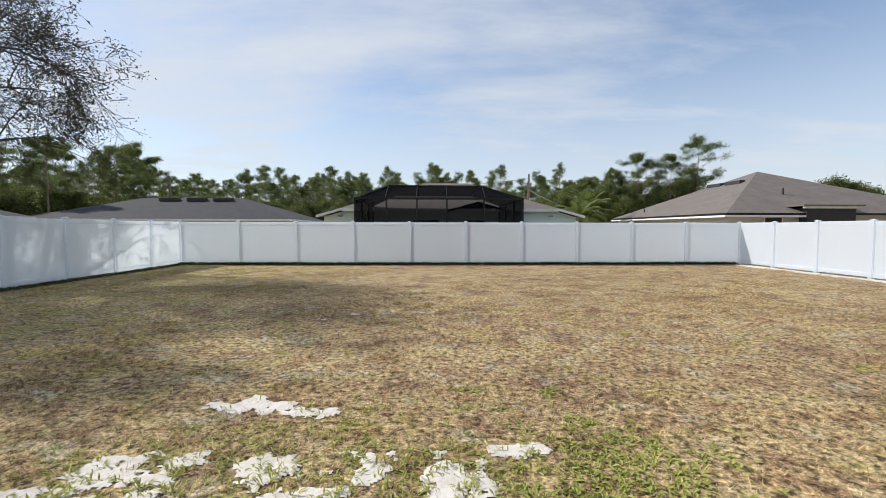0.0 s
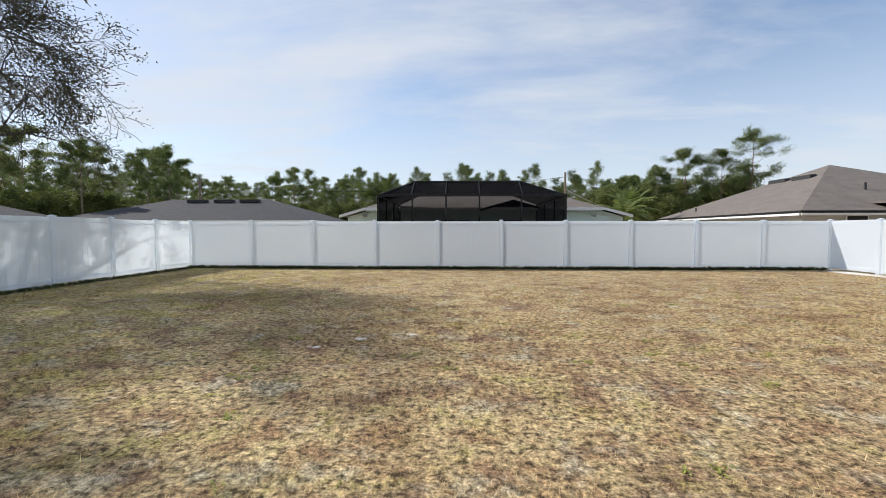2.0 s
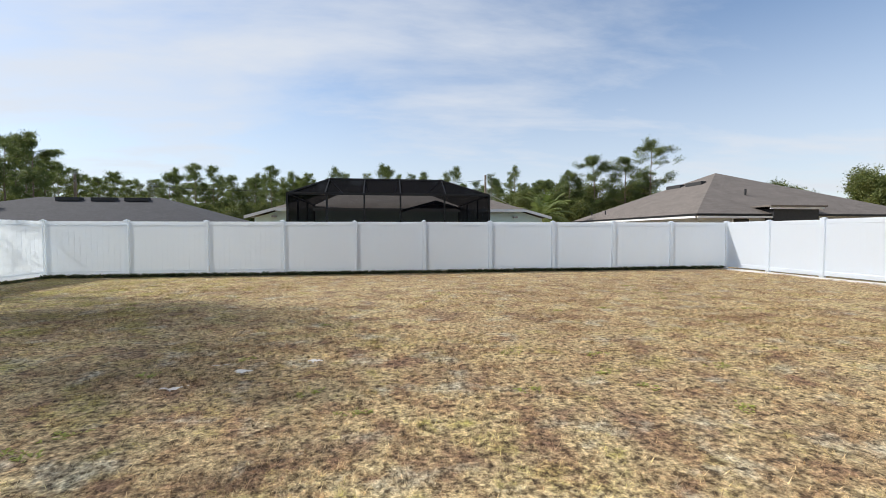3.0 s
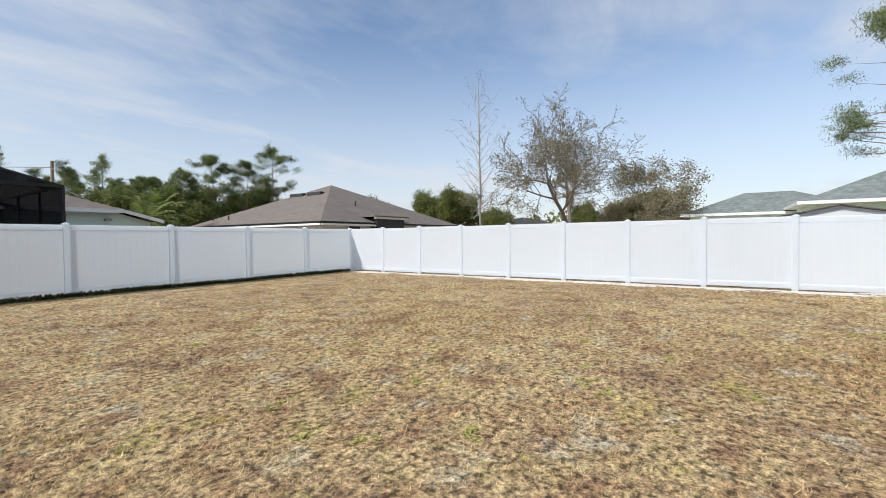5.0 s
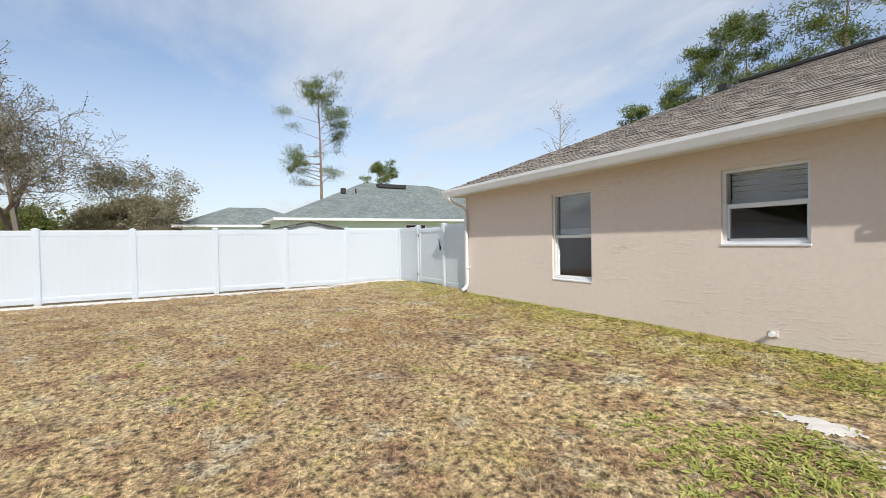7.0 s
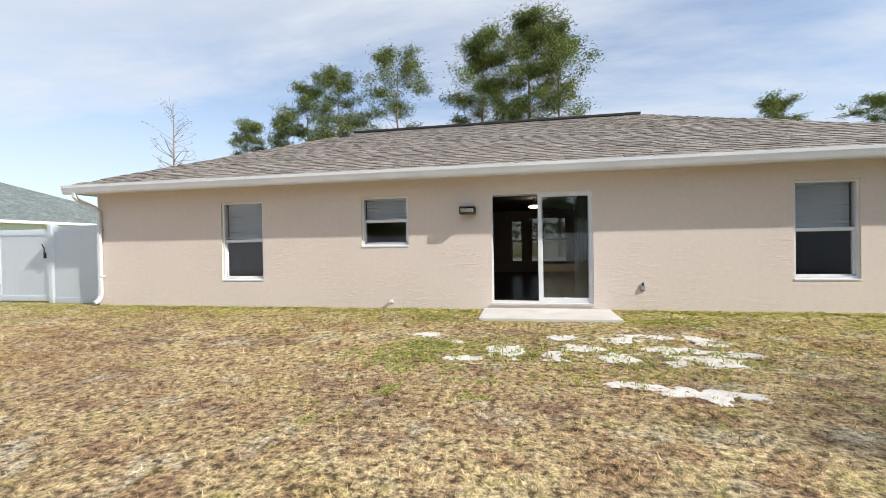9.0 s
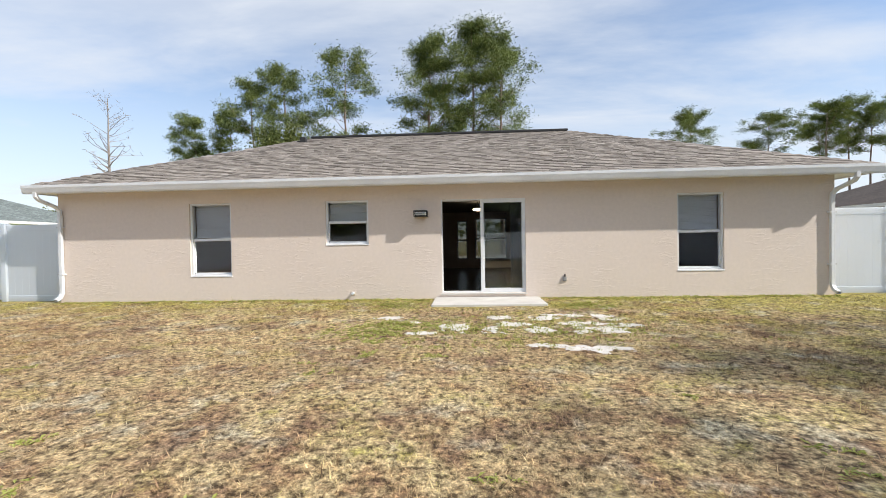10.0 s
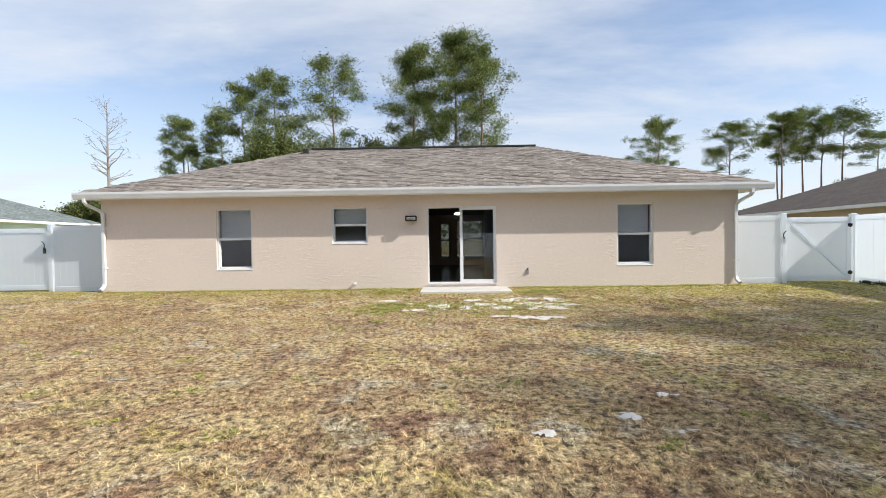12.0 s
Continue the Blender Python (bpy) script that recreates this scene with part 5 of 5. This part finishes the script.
for x, y, h in POLES:
    up_ = tagged(empty("utility_pole", x, y, 0), "plain wooden utility pole", "pole", "utility poles")
    bm = bmesh.new()
    bmesh.ops.create_cone(bm, cap_ends=True, segments=12, radius1=0.16, radius2=0.11, depth=h, matrix=Matrix.Translation((0, 0, h / 2)))
    part("pole", bm, WOOD, up_)
    boxes("bracket", PLASTIC, up_, (-0.05, 0.05, -0.25, 0.05, h - 0.7, h - 0.6))


def wire(a, b, sag, r, mat, label):
    cu = bpy.data.curves.new("overhead_wire", "CURVE")
    cu.dimensions, cu.bevel_depth, cu.bevel_resolution = "3D", r, 1
    s = cu.splines.new("POLY")
    s.points.add(16)
    for k, p in enumerate(s.points):
        u = k / 16
        q = Vector(a).lerp(Vector(b), u)
        p.co = (q.x, q.y, q.z - sag * 4 * u * (1 - u), 1)
    cu.materials.append(mat)
    return tagged(new("overhead_wire", cu), label, "wire", "overhead wires")


wire((10.9, 49.2, 6.0), (18.5, 48.0, 3.2), 0.5, 0.03, PALECABLE, "sagging pale service wire to the roof")
wire((-30.5, 51, 6.9), (10.9, 49.3, 7.3), 1.2, 0.02, CABLE, "dark wire between the poles")
wire((24.0, -16.5, 3.6), (60.0, -22.0, 6.5), 0.5, 0.02, CABLE, "thin dark service wire")

# far wood all round, below the sky
VB, FB = [], []
rng = random.Random(3)
for k in range(26000):
    a = rng.random() * 6.2832
    d = rng.uniform(105, 150)
    hgt = rng.random() ** 0.7 * (7.5 + 3.0 * noise.noise((math.cos(a) * 6, math.sin(a) * 6, 1)))
    leaf(VB, FB, Vector((d * math.sin(a), d * math.cos(a), hgt)), rng.uniform(0.6, 1.5), rng, 0.7)
tagged(new("far_wood", raw_mesh("far_wood", VB, FB, OAKLEAF)), "distant belt of dark woodland", "woodland", kind="stuff")
tagged(boxes("road", CONCRETE, None, (-60, 60, -27.0, -20.5, -0.05, 0.10)), "pale road in front of the house", "road", kind="structure")


# ---- grass ----
def blades(name, x0, x1, y0, y1, per_m2, long, seed, skip):
    r = np.random.RandomState(seed)
    n = int((x1 - x0) * (y1 - y0) * per_m2)
    # tussocks: blades gather round scattered centres
    nc = n // 20
    cx, cy = r.uniform(x0, x1, nc), r.uniform(y0, y1, nc)
    pick = r.randint(0, nc, n)
    vigour = 0.45 + 1.25 * r.random_sample(nc) ** 2
    px, py = cx[pick] + r.normal(0, 0.042, n), cy[pick] + r.normal(0, 0.042, n)
    keep = skip(px, py) & (px > x0) & (px < x1) & (py > y0) & (py < y1)
    px, py, vig = px[keep], py[keep], vigour[pick][keep]
    n = len(px)
    k = np.clip((3.6 - py) / 3.3, 0, 1)
    pz = 0.085 * k * k * (3 - 2 * k) - 0.012
    a = r.uniform(0, 2 * np.pi, n)
    tall = long * r.gamma(4.0, 0.25, n) * vig
    el = r.uniform(0.05, 0.70, n)
    dx, dy, dz = np.cos(a) * np.cos(el) * tall, np.sin(a) * np.cos(el) * tall, np.sin(el) * tall + 0.012
    w = r.uniform(0.003, 0.0065, n)
    sx, sy = -np.sin(a) * w, np.cos(a) * w
    co = np.empty((n, 3, 3), np.float32)
    co[:, 0] = np.stack((px - sx, py - sy, pz), 1)
    co[:, 1] = np.stack((px + sx, py + sy, pz), 1)
    co[:, 2] = np.stack((px + dx, py + dy, pz + dz), 1)
    me = bpy.data.meshes.new(name)
    me.vertices.add(n * 3)
    me.vertices.foreach_set("co", co.ravel())
    me.loops.add(n * 3)
    me.loops.foreach_set("vertex_index", np.arange(n * 3, dtype=np.int32))
    me.polygons.add(n)
    me.polygons.foreach_set("loop_start", np.arange(0, n * 3, 3, dtype=np.int32))
    me.update(calc_edges=True)
    me.materials.append(BLADES)
    return tagged(new(name, me), "short dormant grass, straw and brown with green", "grass", kind="stuff")


def sand_free(px, py):
    keep = np.ones(len(px), bool)
    close = ((px > -3.6) & (px < 1.4) & (py > 1.3) & (py < 4.5)) | ((px > -3.2) & (px < -0.8) & (py > 7.2) & (py < 8.7))
    idx = np.nonzero(close)[0]
    for i in idx:
        s = in_sand(px[i], py[i])
        if s > 0.02 and (hash((round(px[i], 2), round(py[i], 2))) % 100) > 40:
            keep[i] = False
    keep &= ~((px > -2.1) & (px < 0.22) & (py < 1.24))
    keep &= (px < 12.72 + 0.12 * np.sin(py * 1.7) + 0.1 * np.sin(py * 4.3)) | (np.sin(px * 91.0) * np.sin(py * 83.0) > 0.72)
    return keep & (py > 0.03) & (px < 13.28) & (px > -11.12) & (py < 18.84)


blades("lawn_grass", -5.5, 7.5, 2.0, 12.0, 5000, 0.031, 1, sand_free)
blades("lawn_grass", -11.3, -5.5, 0.0, 18.9, 1700, 0.036, 2, sand_free)
blades("lawn_grass", 7.5, 13.3, -0.3, 18.9, 1700, 0.036, 3, sand_free)
blades("lawn_grass", -5.5, 7.5, 12.0, 18.9, 1700, 0.036, 4, sand_free)
blades("lawn_grass", -5.5, 7.5, 0.0, 2.0, 2600, 0.045, 5, sand_free)


def weeds(name, spots, leaf_len, seed, label, mat=None, wide=0.2):
    """Low rosettes of broad leaves round the given (x, y, radius, count)."""
    r = random.Random(seed)
    V, F = [], []
    for x, y, rad, n in spots:
        for _ in range(n):
            px, py = x + r.gauss(0, rad), y + r.gauss(0, rad * 0.6)
            if py < 0.03 or (-2.1 < px < 0.22 and py < 1.24):
                continue
            z = ground_z(px, py)
            for _ in range(r.randint(4, 8)):
                a, el, ln = r.random() * 6.28, r.uniform(0.1, 1.2 if wide < 0.15 else 0.75), leaf_len * r.uniform(0.6, 1.4)
                d = Vector((math.cos(a) * math.cos(el), math.sin(a) * math.cos(el), math.sin(el)))
                s = Vector((-math.sin(a), math.cos(a), 0)) * ln * wide
                q = Vector((px + r.gauss(0, 0.02), py + r.gauss(0, 0.02), z))
                k = len(V)
                V += [q, q + d * ln * 0.5 + s, q + d * ln - Vector((0, 0, ln * 0.25)), q + d * ln * 0.5 - s]
                F.append((k, k + 1, k + 2, k + 3))
    return tagged(new(name, raw_mesh(name, V, F, mat or WEED)), label, "weeds", kind="stuff")


weeds("lawn_weeds", [(0.85, 3.1, 0.34, 180), (0.62, 2.6, 0.30, 120), (0.25, 2.55, 0.28, 60), (-0.8, 3.1, 0.7, 60), (-2.2, 3.1, 0.6, 60), (-2.6, 2.4, 0.6, 50), (0.75, 0.9, 0.35, 190), (0.66, 3.6, 0.1, 22), (0.66, 4.2, 0.1, 14), (-0.08, 4.32, 0.1, 12), (-2.7, 1.0, 0.35, 150)], 0.05, 2, "bright green weeds between the sand patches")
weeds("grass_tufts", [(-1.2, 2.6, 0.9, 260), (-2.4, 2.9, 0.6, 150), (-0.2, 2.8, 0.5, 100), (-1.0, 3.5, 0.9, 110)], 0.07, 9, "green grass tufts round the bare sand", wide=0.07)
wall_spots = [(x, 0.22 + 0.1 * math.sin(x * 3), 0.16, 14) for x in np.arange(-7.6, 8.6, 0.45)]
weeds("wall_weeds", wall_spots, 0.07, 4, "green weeds along the foot of the house wall")
rng = random.Random(15)
weeds("lawn_weeds", [(rng.uniform(-6, 8), rng.uniform(3, 14), 0.07, 6) for _ in range(55)], 0.045, 5, "scattered green tufts in the dry lawn")
# long grass at the rear and side fence feet, fence shade painted into it
weeds("fence_grass", [(x, 18.71, 0.09, 9) for x in np.arange(-11.0, 13.1, 0.12)], 0.17, 7, "longer grass at the rear fence foot, fence shade put into its colour", SHADEGRASS, 0.1)
weeds("fence_grass", [(-11.0, y, 0.09, 8) for y in np.arange(0.2, 18.8, 0.12)], 0.12, 8, "longer grass at the side fence foot, fence shade put into its colour", SHADEGRASS, 0.1)

# ---- shingles ----
run, rise = EY - RY, RZ - EZ
slope_len = math.hypot(run, rise)
tilt = math.atan2(rise, run)
COURSE = 0.143
ns_ = int(slope_len / COURSE)
rng = random.Random(12)


def tab_mesh(w):
    """One laminated tab, thicker at its lower edge."""
    bm = bmesh.new()
    lo = [(-w / 2 + 0.003, 0.0), (w / 2 - 0.003, 0.0), (w / 2 - 0.003, COURSE + 0.01), (-w / 2 + 0.003, COURSE + 0.01)]
    a = [bm.verts.new((x, y, 0.0)) for x, y in lo]
    b = [bm.verts.new((x, y, 0.016 if y == 0 else 0.006)) for x, y in lo]
    bm.faces.new(b)
    for k in range(4):
        bm.faces.new([a[k], a[(k + 1) % 4], b[(k + 1) % 4], b[k]])
    return mesh_of(bm, "shingle", SHINGLE_OB)


TABS = {w: tab_mesh(w) for w in (0.11, 0.15, 0.20)}
SV, SF = [], []
single = 0
up_slope = Vector((0, -math.cos(tilt), math.sin(tilt)))
normal = Vector((0, math.sin(tilt), math.cos(tilt)))
for c in range(ns_):
    v0 = c * COURSE
    u = v0 / slope_len
    xa, xb = EX0 + (RX0 - EX0) * u, EX1 + (RX1 - EX1) * u
    x = xa + rng.uniform(0, 0.1)
    o = Vector((0, EY, EZ)) + up_slope * v0 + normal * 0.004
    while x < xb - 0.1:
        w = rng.choice((0.11, 0.15, 0.20))
        lift = rng.choice((0.0, 0.0, 0.006))
        if c < 5 and -1.0 < x < 9.0 and single < 300:
            m = Matrix((( 1, 0, 0, x + w / 2), (0, up_slope.y, normal.y, o.y + normal.y * lift), (0, up_slope.z, normal.z, o.z + normal.z * lift), (0, 0, 0, 1)))
            part_mesh("shingle", TABS[w], roof, m)
            single += 1
        else:
            k = len(SV)
            for dz in (0, 1):
                for dx, dv in ((0.003, 0), (w - 0.003, 0), (w - 0.003, COURSE + 0.01), (0.003, COURSE + 0.01)):
                    SV.append(Vector((x + dx, o.y, o.z)) + up_slope * dv + normal * (lift + dz * (0.016 if dv == 0 else 0.006)))
            SF += [(k + 4, k + 5, k + 6, k + 7), (k, k + 1, k + 5, k + 4), (k + 1, k + 2, k + 6, k + 5), (k + 3, k, k + 4, k + 7)]
        x += w
tagged(part_mesh("shingle_field", raw_mesh("shingle_field", SV, SF, SHINGLE_IS), roof), kind="stuff")
